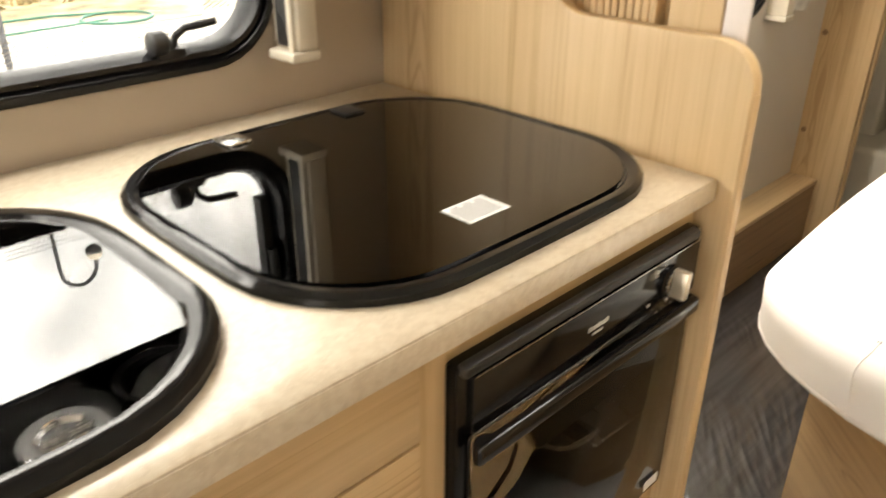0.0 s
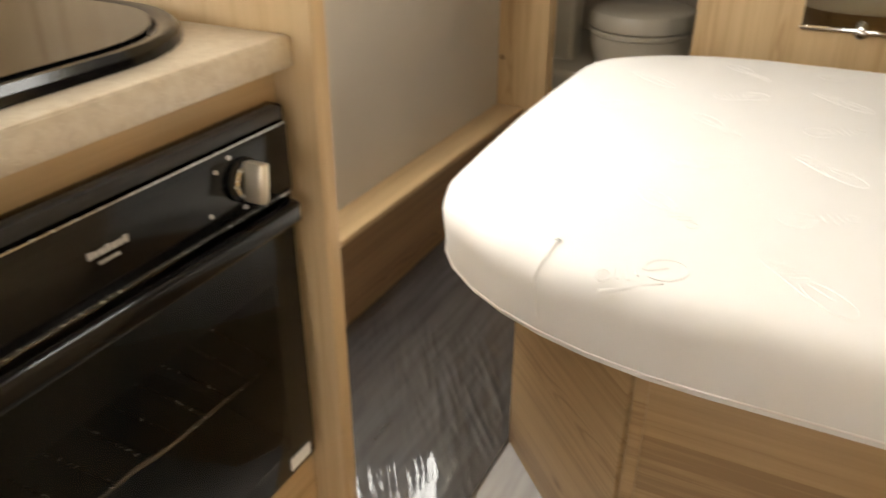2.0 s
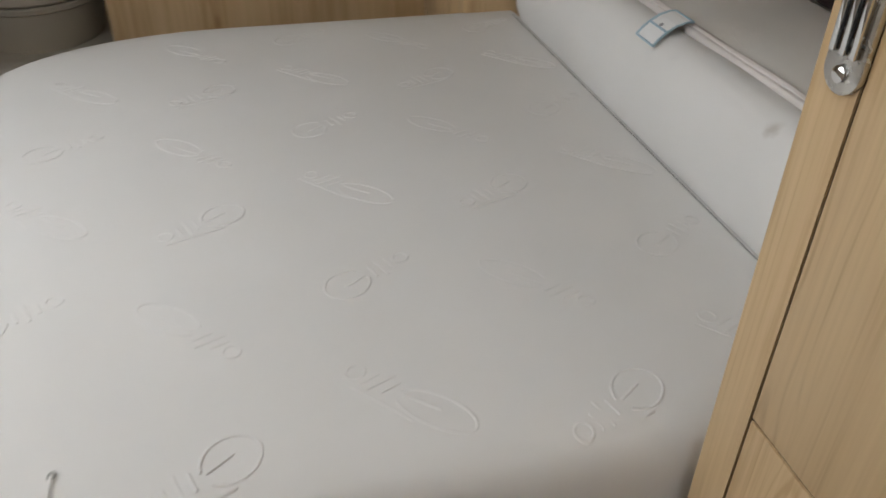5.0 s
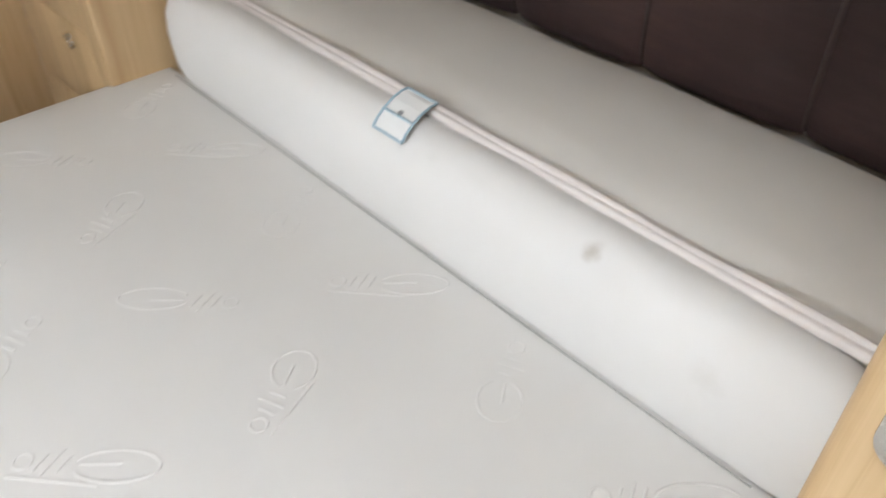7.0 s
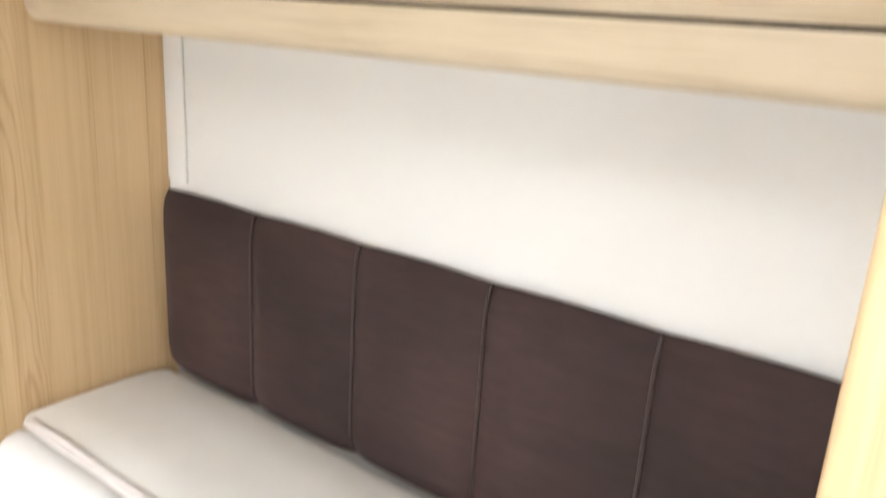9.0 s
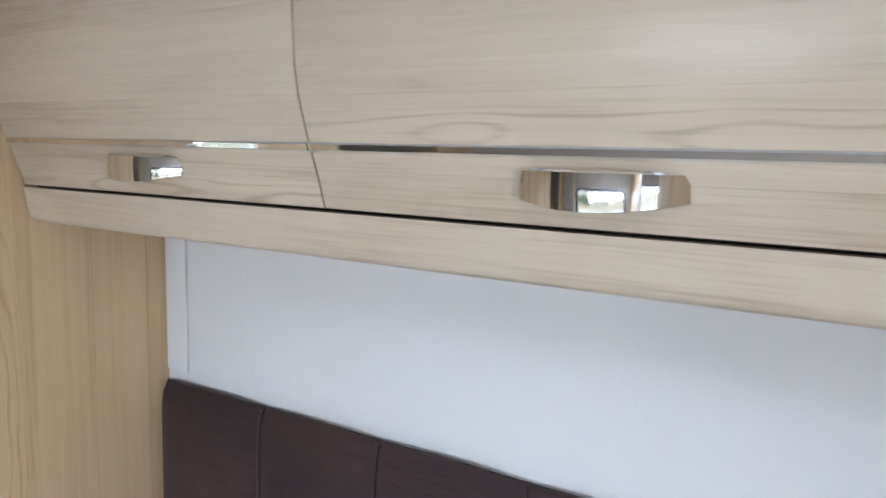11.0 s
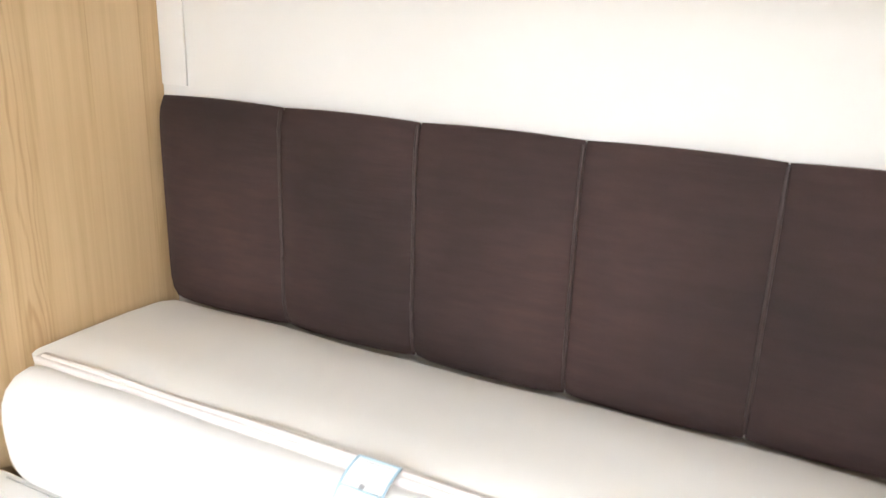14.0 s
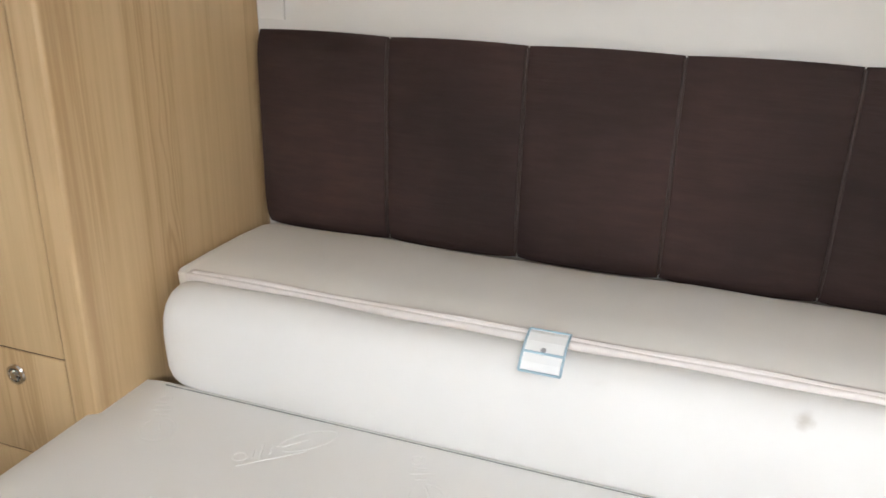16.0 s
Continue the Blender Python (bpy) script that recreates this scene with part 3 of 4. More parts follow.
# ---- windows ----
def window(name, w, label, latches):
    x0, x1, z0, z1 = w
    t = thing(name, ((x0 + x1) / 2, YK, z0), label, "window", kind="structure")
    out = rounded(x0 + 0.02, x1 - 0.02, z0 + 0.02, z1 - 0.02, 0.10)
    m = Matrix(((1, 0, 0, 0), (0, 0, 1, 0), (0, 1, 0, 0), (0, 0, 0, 1)))
    prof = [(0.02, 0.0), (0.02, -0.006), (0.012, -0.013), (0.004, -0.014), (0.001, -0.009), (-0.003, -0.012), (-0.010, -0.011), (-0.014, -0.004), (-0.018, 0.004), (-0.018, 0.034), (0.0, 0.034)]
    fr = turned(ring_of(out, prof, 0), Matrix.Translation((0, YK, 0)) @ m)
    part("window_frame", fr, M_RUBBER, t, "black rubber window surround")
    pane = prism(rounded(x0 + 0.022, x1 - 0.022, z0 + 0.022, z1 - 0.022, 0.095), YK + 0.036, YK + 0.040, "y")
    p = part("pane", pane, M_PANE, t, "grey-tinted acrylic window pane", smooth=False)
    p.visible_shadow = False
    part("stay_arm", join(box(x1 - 0.062, x1 - 0.044, YK + 0.004, YK + 0.030, z0 + 0.10, z1 - 0.08, 0.003), tube([(x1 - 0.052, YK - 0.002, z0 + 0.19), (x1 - 0.05, YK - 0.002, z0 + 0.26)], 0.008, 8)), M_BLACKM, t, "black window stay arm")
    for lx in latches:
        la = part("latch", box(lx - 0.022, lx + 0.022, YK - 0.012, YK + 0.022, z0 + 0.026, z0 + 0.04, 0.003), M_BLACKM, t, "black plastic window latch")
        part("latch_button", join(lathe((lx - 0.03, YK - 0.006, z0 + 0.05), (1, 0, 0), [(0, 0.013), (0.003, 0.017), (0.022, 0.017), (0.027, 0.012)], 14), tube([(lx, YK, z0 + 0.035), (lx - 0.004, YK - 0.006, z0 + 0.05)], 0.008)), M_BLACKM, la)
        part("latch_lever", tube([(lx + 0.005, YK, z0 + 0.034), (lx + 0.010, YK - 0.006, z0 + 0.056), (lx + 0.024, YK - 0.008, z0 + 0.066), (lx + 0.072, YK - 0.01, z0 + 0.070)], 0.0055, 8), M_BLACKM, la)
    return t


window("window_1", W1, "kitchen window with a rounded black rubber surround", (-0.1, 0.502))
window("window_2", W2, "bedroom window with a rounded black rubber surround", (1.4, 2.30))
net = thing("insect_screen", (0.16, YK + 0.036, W1[2]), "dotted pale screen border along the window pane", "screen")
bmn = bmesh.new()
for i in range(0, 150):
    for j in range(7):
        x, z = W1[0] + 0.07 + i * 0.0063 + 0.003 * (j % 2), W1[2] + 0.034 + j * 0.0062
        if i >= 75:
            x, z = W1[1] - 0.062 - j * 0.0062, W1[2] + 0.08 + (i - 75) * 0.0063 + 0.003 * (j % 2)
        else:
            x = W1[0] + 0.47 + i * 0.0063 + 0.003 * (j % 2)
        if x < W1[1] - 0.06 and z < W1[3] - 0.06:
            bmesh.ops.create_circle(bmn, cap_ends=True, radius=0.0017, segments=6, matrix=Matrix.Translation((x, YK + 0.0345, z)) @ pose(0, 0, 0, 90))
part("screen_dots", bmn, M_NET, net, smooth=False)

rail = thing("blind_rail", (0.69, 0.98, 1.07), "cream plastic side channel of the window blind", "blind")
part("channel", box(0.666, 0.700, 0.948, 1.011, 1.085, 1.85, 0.004), M_CREAM, rail)
part("mount", box(0.676, 0.698, 1.011, YK - 0.001, 1.09, 1.85), M_CREAM, rail)
part("guide_lip", box(0.658, 0.666, 0.955, 0.966, 1.085, 1.85, 0.001), M_CREAM, rail)
part("end_cap", box(0.651, 0.702, 0.945, 1.011, 1.070, 1.085, 0.004), M_CREAM, rail)
# thin black strip drawn for the shade in the channel's slot
part("shadow_slot", box(0.6625, 0.6655, 0.97, 1.0, 1.09, 1.84), M_BLACKM, rail)
rail2 = thing("blind_rail", (2.46, 0.99, 0.9), "cream plastic side channel of the bedroom blind", "blind")
part("channel", box(2.44, 2.49, 0.965, YK - 0.001, 0.91, 1.8, 0.004), M_CREAM, rail2)
part("end_cap", box(2.43, 2.49, 0.96, YK - 0.002, 0.893, 0.91, 0.004), M_CREAM, rail2)

# ---- outdoors ----
rng = random.Random(4)
for bx, by, bs in ((6.7, 14.4, 0.75), (8.3, 15.6, 0.9), (2.6, 16.5, 0.9), (5.0, 18.5, 1.4), (-1.5, 18.0, 1.2), (9.0, 18.5, 1.5), (12.0, 19.0, 1.8), (0.8, 21.0, 1.5), (-5, 20, 1.6)):
    bush = thing("bush", (bx, by, -0.62), "low green bush in dry grass", "bush", "bushes beyond the yard")
    part("stem", tube([(bx, by, -0.62), (bx + 0.05, by, 0.0), (bx + 0.1, by + 0.1, 0.4 * bs)], 0.03, 6), M_BASE, bush)
    bml = bmesh.new()
    for _ in range(900):
        a, b2, r = rng.uniform(0, 6.283), rng.uniform(-0.2, 1), rng.random() ** 0.4
        p = Vector((bx + bs * r * math.cos(a) * math.sqrt(max(0.02, 1 - b2 * b2)), by + bs * r * math.sin(a) * math.sqrt(max(0.02, 1 - b2 * b2)), -0.5 + bs * 0.75 * (b2 * r + 0.25) * (0.8 + 0.3 * math.sin(3 * a))))
        q = Euler((rng.uniform(0, 3), rng.uniform(0, 3), rng.uniform(0, 3))).to_matrix().to_4x4()
        s = rng.uniform(0.05, 0.11)
        vs = [bml.verts.new(p + (q @ Vector(v)) * s) for v in ((-1, 0, 0), (0, -0.45, 0.05), (1, 0, 0), (0, 0.45, 0.05))]
        bml.faces.new(vs)
    part("crown", bml, M_LEAF, bush, smooth=False)
hose = [(-3 + 0.4 * i, 10.9 + 0.12 * math.sin(i * 0.5), -0.6) for i in range(18)]
hose += [(4.35 + 0.45 * math.sin(k * 0.5), 10.35 + 0.42 * math.cos(k * 0.5), -0.6) for k in range(0, 24)]
solid("garden_hose", tube(hose, 0.017, 6), M_HOSE, "green garden hose lying coiled on gravel", "hose")
hose2 = [(-3 + 0.4 * i, 10.2 + 0.1 * math.sin(i * 0.4), -0.6) for i in range(19)]
solid("garden_hose", tube(hose2, 0.015, 6), M_HOSE, "green garden hose stretched over gravel", "hose")
crook = [(2.27, 8, 3.2), (2.27, 8, 4.1), (2.27, 8, 4.45)] + [(2.46 - 0.19 * math.cos(radians(15 * i)), 8, 4.66 + 0.21 * math.sin(radians(15 * i))) for i in range(13)] + [(2.65, 8, 4.60)]
lamp = thing("street_lamp", (2.27, 8, -0.62), "tall swan-neck yard lamp on a thin dark pole", "street lamp")
part("pole", tube([(2.27, 8, -0.62), (2.27, 8, 3.2)], 0.034, 10), M_LAMP, lamp)
part("crook", tube(crook, 0.022, 10), M_LAMP, lamp)
part("collar", lathe((2.65, 8, 4.62), (0, 0, -1), [(0, 0.03), (0.02, 0.07), (0.05, 0.085), (0.09, 0.085)], 20), M_CREAM, lamp, "cream lamp collar")
part("dome", lathe((2.65, 8, 4.53), (0, 0, -1), [(0, 0.085), (0.03, 0.085), (0.06, 0.06), (0.085, 0.02)], 20), M_LAMP, lamp)
tuft = bmesh.new()
for _ in range(2600):
    gx, gy = rng.uniform(-2, 13), 12.0 + 7.5 * rng.random() ** 1.3
    gh, gw, ga = rng.uniform(0.06, 0.22), rng.uniform(0.02, 0.06), rng.uniform(0, 3.14)
    dx, dy = gw * math.cos(ga), gw * math.sin(ga)
    v = [tuft.verts.new(p) for p in ((gx - dx, gy - dy, -0.62), (gx + dx, gy + dy, -0.62), (gx + rng.uniform(-0.08, 0.08), gy + rng.uniform(-0.08, 0.08), -0.62 + gh))]
    tuft.faces.new(v)
solid("dry_grass", tuft, M_STRAW, "dry straw-coloured grass tufts beyond the gravel", "grass", kind="stuff", smooth=False)
for sx, sy, ss in ((4.6, 14.6, 0.28), (5.2, 15.0, 0.36), (5.9, 15.6, 0.22), (4.0, 13.9, 0.2), (6.0, 13.4, 0.16)):
    bm = bmesh.new()
    bmesh.ops.create_icosphere(bm, subdivisions=3, radius=ss)
    for v in bm.verts:
        v.co *= 1 + 0.35 * noise.noise(v.co * 4 + Vector((sx, sy, 0)))
        v.co.z *= 0.6
    solid("rock", turned(bm, Matrix.Translation((sx, sy, -0.58))), M_ROCK, "pale brown field stone in dry grass", "rock", "field stones", smooth=False)

# ---- kitchen ----
SINK = rounded(-0.27, 0.260, 0.440, 0.903, 0.14, bow=0.010)
wt = prism([(-1.2, 0.385), (0.892, 0.385), (0.892, YK - 0.001), (-1.2, YK - 0.001)], 0.953, 0.985, bevel=0.004, holes=[SINK[::-1]])
top = thing("worktop", (0, 0.7, 0.953), "cream stone-look laminate kitchen worktop", "worktop")
part("board", wt, M_STONE, top)
part("edge_strip", box(-1.2, 0.892, 0.3838, 0.3849, 0.9555, 0.9825, 0.0004), M_STONE, top, "thin laminate front edging")

unit = thing("kitchen_unit", (0.2, 0.7, 0), "light ash kitchen base unit under the worktop", "cabinet")
part("top_rail", box(-1.2, 0.892, 0.408, 0.428, 0.915, 0.953), M_WOOD_X, unit)
part("stile", box(0.392, 0.427, 0.404, 0.428, 0.06, 0.9525, 0.001), M_WOOD_V, unit)
part("body", box(-1.2, 0.392, 0.43, YK - 0.002, 0.06, 0.76), M_WOOD_V, unit)
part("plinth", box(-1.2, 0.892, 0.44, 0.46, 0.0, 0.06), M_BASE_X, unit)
part("lower_rail", box(0.428, 0.892, 0.404, 0.428, 0.06, 0.482, 0.001), M_WOOD_X, unit)
part("drawer_front", box(-0.2, 0.390, 0.400, 0.418, 0.66, 0.8495, 0.002), M_WOOD_X, unit)
part("drawer_front", box(-0.2, 0.390, 0.400, 0.418, 0.8525, 0.952, 0.002), M_WOOD_X, unit)
part("door_front", box(-0.2, 0.390, 0.400, 0.418, 0.07, 0.657, 0.002), M_WOOD_V, unit)
part("door_front", box(-0.8, -0.203, 0.400, 0.418, 0.07, 0.952, 0.002), M_WOOD_V, unit)

# end panel with its rounded step
prof = [(0.36, 0.0), (YK - 0.002, 0.0), (YK - 0.002, H - 0.002), (0.672, H - 0.002)]
prof += [(0.672 - 0.06 * (1 - math.cos(a)), 1.222 - 0.066 * math.sin(a)) for a in [radians(9 * i) for i in range(11)]]
prof += [(0.415 - 0.055 * math.sin(a), 1.1 + 0.055 * math.cos(a)) for a in [radians(9 * i) for i in range(11)]]
endp = thing("end_panel", (0.905, 0.7, 0), "light ash kitchen end panel with rounded stepped top", "panel")
part("board", prism(prof, 0.893, 0.917, "x", bevel=0.004), M_WOOD_V, endp)
part("edge_band", box(0.896, 0.914, 0.3588, 0.3602, 0.0, 1.095, 0.0005), M_WOOD_V, endp, "plain wood-print edging strip")

# folded concertina partition behind the panel
fold = thing("folding_partition", (0.95, 0.55, 0), "ribbed wooden concertina partition folded beside the kitchen panel", "partition")
for i in range(13):
    y = 0.672 - i * 0.0118
    part("slat", box(0.932, 0.956, y - 0.0055, y + 0.0042, 0.01, H - 0.02, 0.002), M_WOOD_V, fold)
part("backing", box(0.9565, 0.960, 0.44, 0.70, 0.01, H - 0.02), M_WOOD_V, fold)
part("leading_board", box(0.935, 0.953, 0.434, 0.508, 0.01, H - 0.02, 0.004), M_WOOD_V, fold, "smooth pale leading board")

for i in range(4):
    part("leading_profile", box(0.934 + 0.008 * i, 0.9405 + 0.008 * i, 0.398 + 0.006 * i, 0.432, 0.01, H - 0.02, 0.004), M_PIPE, fold, "white fluted leading profile")

# sink
sink = thing("sink", (0, 0.66, 0.985), "black inset caravan sink with smoked glass lid", "sink")
part("rim", ring_of(SINK, [(0.014, 0.0005), (0.013, 0.008), (0.005, 0.013), (-0.012, 0.012), (-0.020, 0.004), (-0.022, -0.02), (-0.006, -0.03)], 0.985), M_BLACK, sink, "glossy black enamel rim")
deep = rounded(-0.25, 0.241, 0.461, 0.884, 0.125, bow=0.010)
bowl = bmesh.new()
rings = []
for inset, z in ((0.0, 0.975), (0.004, 0.955), (0.03, 0.948), (0.04, 0.87), (0.06, 0.855)):
    cx, cy = -0.003, 0.663
    rings.append([bowl.verts.new((x - inset * (1 if x > cx else -1) * min(1, abs(x - cx) * 8), y - inset * (1 if y > cy else -1) * min(1, abs(y - cy) * 8), z)) for x, y in deep])
for A, B in zip(rings, rings[1:]):
    for j in range(len(A)):
        bowl.faces.new((A[j], A[(j + 1) % len(A)], B[(j + 1) % len(B)], B[j]))
bowl.faces.new(rings[-1])
part("bowl", bowl, M_BLACK, sink)
dr = part("drain", lathe((0.122, 0.507, 0.953), (0, 0, 1), [(0, 0.036), (0.004, 0.036), (0.0055, 0.034), (0.006, 0.030), (0.0055, 0.022), (0.001, 0.019)], 30), M_CHROME, sink, "chrome plughole ring")
part("drain_cross", join(box(0.120, 0.124, 0.489, 0.525, 0.955, 0.960), box(0.104, 0.140, 0.505, 0.509, 0.955, 0.960)), M_STEEL, dr)
part("ledge_plate", prism(rounded(-0.20, 0.168, 0.474, 0.57, 0.03), 0.9485, 0.9525), M_BLACK, sink)
part("side_hole", lathe((0.212, 0.532, 0.92), (0, 0, 1), [(0, 0.028), (0.034, 0.036), (0.036, 0.040), (0.034, 0.034), (0.004, 0.026)], 24), M_BLACKM, sink)
lid_out = []
for x, y in rounded(-0.255, 0.248, 0.452, 0.888, 0.125, bow=0.010):
    p = (x, max(y, 0.515))
    if y >= 0.515 or (lid_out and lid_out[-1][1] > 0.515):
        lid_out.append(p)
lid_out = [p for k, p in enumerate(lid_out) if p != lid_out[k - 1]]
lid = part("lid", prism(lid_out, 0.988, 0.993), M_LIDGLASS, sink, "smoked glass lid", smooth=False)

# hob
HOB = rounded(0.316, 0.884, 0.427, 0.926, 0.15, bow=0.007)
hob = thing("hob", (0.59, 0.69, 0.985), "black inset hob under a smoked glass lid", "hob")
part("rim", ring_of(HOB, [(0.003, 0.0005), (0.002, 0.008), (-0.004, 0.0135), (-0.012, 0.0135), (-0.019, 0.010), (-0.022, 0.002), (-0.022, 0.0005)], 0.985), M_BLACK, hob, "glossy black enamel rim")
part("tray", prism(rounded(0.336, 0.858, 0.450, 0.900, 0.13, bow=0.007), 0.9855, 0.987), M_BLACK, hob)
for hx, hy, hr in ((0.48, 0.79, 0.042), (0.72, 0.80, 0.034), (0.66, 0.61, 0.04), (0.47, 0.58, 0.03)):
    bn = part("burner", lathe((hx, hy, 0.987), (0, 0, 1), [(0, hr), (0.005, hr), (0.0055, hr * 0.7)], 24), M_STEEL, hob, "round gas burner")
glass = part("lid", prism(rounded(0.332, 0.862, 0.446, 0.904, 0.135, bow=0.007), 0.9945, 0.9995), M_GLASS, hob, "smoked glass hob lid", smooth=False)
for hx in (0.508, 0.705):
    part("hinge", box(hx - 0.018, hx + 0.018, 0.874, 0.915, 0.9996, 1.004, 0.0015), M_STEEL if hx < 0.6 else M_BLACKM, hob, "small metal lid hinge")
st = thing("warning_sticker", (0.587, 0.52, 1.0), "white printed warning sticker on glass", "sticker")
part("paper", prism([(0.548, 0.488), (0.612, 0.488), (0.612, 0.534), (0.548, 0.534)], 0.9998, 1.0004), M_PAPER, st, smooth=False)
for i in range(9):
    part("print_line", box(0.552 + 0.0062 * i, 0.5552 + 0.0062 * i, 0.492, 0.530 - 0.006 * (i % 3 == 0), 1.0005, 1.0008), M_PRINT, st, smooth=False)

# oven
oven = thing("oven", (0.655, 0.42, 0.48), "black built-in oven with glass door below the worktop", "oven")
part("frame", prism(rounded(0.429, 0.882, 0.486, 0.922, 0.006, 3), 0.392, 0.408, "y", bevel=0.002, holes=[[(0.456, 0.505), (0.456, 0.79), (0.862, 0.79), (0.862, 0.505)]]), M_BLACK, oven)
part("top_vent", box(0.433, 0.868, 0.382, 0.396, 0.911, 0.924, 0.003), M_BLACKM, oven)
part("control_panel", box(0.446, 0.876, 0.385, 0.3925, 0.836, 0.906, 0.001), M_BLACK, oven)
part("trim_line", box(0.448, 0.874, 0.3838, 0.3850, 0.9055, 0.907), M_STEEL, oven, "thin bright trim line")
part("trim_line", box(0.448, 0.874, 0.3838, 0.3850, 0.8345, 0.836), M_STEEL, oven, "thin bright trim line")
cav = box(0.45, 0.868, 0.412, 0.86, 0.5, 0.815)
bmesh.ops.delete(cav, geom=[f for f in cav.faces if f.calc_center_median().y < 0.42], context="FACES")
bmesh.ops.solidify(cav, geom=cav.faces[:], thickness=-0.004)
part("cavity", cav, M_BLACKM, oven, smooth=False)
rack = bmesh.new()
for i in range(12):
    join(rack, tube([(0.47 + i * 0.035, 0.43, 0.62), (0.47 + i * 0.035, 0.82, 0.62)], 0.0017, 6))
for y in (0.43, 0.6, 0.82):
    join(rack, tube([(0.46, y, 0.622), (0.858, y, 0.622)], 0.0025, 6))
part("rack", rack, M_STEEL, oven, "chromed wire oven rack")
part("door_glass", prism(rounded(0.447, 0.872, 0.497, 0.832, 0.008, 3), 0.385, 0.390, "y", bevel=0.001), M_OVENGLASS, oven, "smoked glass oven door")
part("door_edge", prism(rounded(0.447, 0.872, 0.497, 0.832, 0.008, 3), 0.3905, 0.3918, "y", holes=[[(0.49, 0.53), (0.49, 0.745), (0.835, 0.745), (0.835, 0.53)]]), M_BLACKM, oven)
part("handle", box(0.44, 0.868, 0.368, 0.381, 0.807, 0.830, 0.005, 3), M_BLACK, oven, "glossy black bar handle")
part("handle_arm", box(0.45, 0.47, 0.376, 0.388, 0.81, 0.828, 0.003), M_BLACK, oven)
part("handle_arm", box(0.852, 0.872, 0.376, 0.388, 0.81, 0.828, 0.003), M_BLACK, oven)
kn = part("knob", lathe((0.806, 0.386, 0.872), (0, -1, 0), [(0, 0.021), (0.004, 0.021), (0.006, 0.018), (0.008, 0.012)], 26), M_BLACK, oven)
part("knob_grip", turned(box(-0.006, 0.006, -0.022, 0.0, -0.019, 0.019, 0.003), Matrix.Translation((0.806, 0.38, 0.872)) @ pose(0, 0, 0, 0, 8, 0)), M_KNOB, kn, "champagne metal grip")
part("knob_ring", lathe((0.806, 0.3795, 0.872), (0, -1, 0), [(0, 0.0165), (0.002, 0.0165), (0.003, 0.0135), (0.0005, 0.013)], 26), M_STEEL, kn, "brushed metal ring")
for mx, mz in ((0.774, 0.890), (0.792, 0.8975), (0.762, 0.853), (0.806, 0.8445)):
    part("dial_mark", lathe((mx, 0.3849, mz), (0, -1, 0), [(0, 0.0022), (0.0005, 0.0022)], 10), M_SILVER, oven)
for q in range(7):
    part("badge_bar", box(0.634 + 0.0056 * q, 0.6382 + 0.0056 * q, 0.3842, 0.3848, 0.8715, 0.8765 + 0.0012 * (q % 3 == 0)), M_SILVER, oven)
for q in range(4):
    part("badge_bar", box(0.643 + 0.0052 * q, 0.6465 + 0.0052 * q, 0.3842, 0.3848, 0.8645, 0.8672), M_SILVER, oven)
part("door_label", box(0.826, 0.862, 0.3842, 0.3848, 0.503, 0.52), M_PAPER, oven, "small white energy label")

# ---- bed ----
X0, X1, YF = 1.192, 2.545, 0.518


def mattress_outline(g, fold=-0.009):
    """Plan of the mattress, drawn in by g: straight at the head, cut and rounded at the foot."""
    a, b, f = X0 + g, X1 - g, YF - g
    pts = [(a, -0.604), (a, -0.35), (a, -0.1), (a, -0.01)]
    for i in range(1, 10):
        t = radians(10 * i)
        pts.append((a + 0.31 * (1 - math.cos(t)) + fold * math.sin(2 * t), -0.01 + (f - 0.014 + 0.01) * math.sin(t) ** 1.04 - fold * math.sin(2 * t)))
    pts += [(a + 0.31 + (b - a - 0.58) * k / 6, f - 0.014 + 0.020 * (k / 6) + 0.009 * math.sin(math.pi * k / 6)) for k in range(1, 6)]
    for i in range(9, 0, -1):
        t = radians(10 * i)
        pts.append((b - 0.27 * (1 - math.cos(t)), 0.06 + (f + 0.006 - 0.06) * math.sin(t)))
    pts += [(b, 0.06), (b, -0.1), (b, -0.35), (b, -0.604)]
    return pts


# inset and height of the mattress's edge, from below
SECTION = [(0.03, 0.482), (0.004, 0.487), (0.0, 0.500), (0.001, 0.530), (0.0, 0.560), (0.0, 0.582), (0.004, 0.598), (0.011, 0.610), (0.022, 0.619), (0.040, 0.625), (0.075, 0.629), (0.13, 0.630)]


def corner_fold(z):
    return -0.001 - 0.009 * min(1.0, (z - 0.482) / 0.1)


def mattress_mesh():
    bm = bmesh.new()
    rings = []
    for g, z in SECTION:
        rings.append([bm.verts.new((x, y, z)) for x, y in mattress_outline(g, corner_fold(z))])
    for A, B in zip(rings, rings[1:]):
        for j in range(len(A)):
            bm.faces.new((A[j], A[(j + 1) % len(A)], B[(j + 1) % len(B)], B[j]))
    bm.faces.new(rings[-1])
    bm.faces.new(rings[0])
    return bm


bed = thing("bed", (1.86, -0.2, 0), "light ash fixed island bed base with angled corners", "bed")
BX, BC = 1.235, 0.085
base = [(BX, BC), (BX + 0.29, 0.375), (2.485 - 0.29, 0.375), (2.485, BC), (2.485, YH + 0.01), (BX, YH + 0.01)]
# base boards carry the shade under the mattress in their colour
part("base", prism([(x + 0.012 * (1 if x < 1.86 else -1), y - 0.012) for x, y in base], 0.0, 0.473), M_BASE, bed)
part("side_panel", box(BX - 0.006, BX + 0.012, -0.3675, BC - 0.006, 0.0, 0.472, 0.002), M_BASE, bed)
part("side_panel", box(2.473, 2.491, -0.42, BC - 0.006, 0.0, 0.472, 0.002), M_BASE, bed)
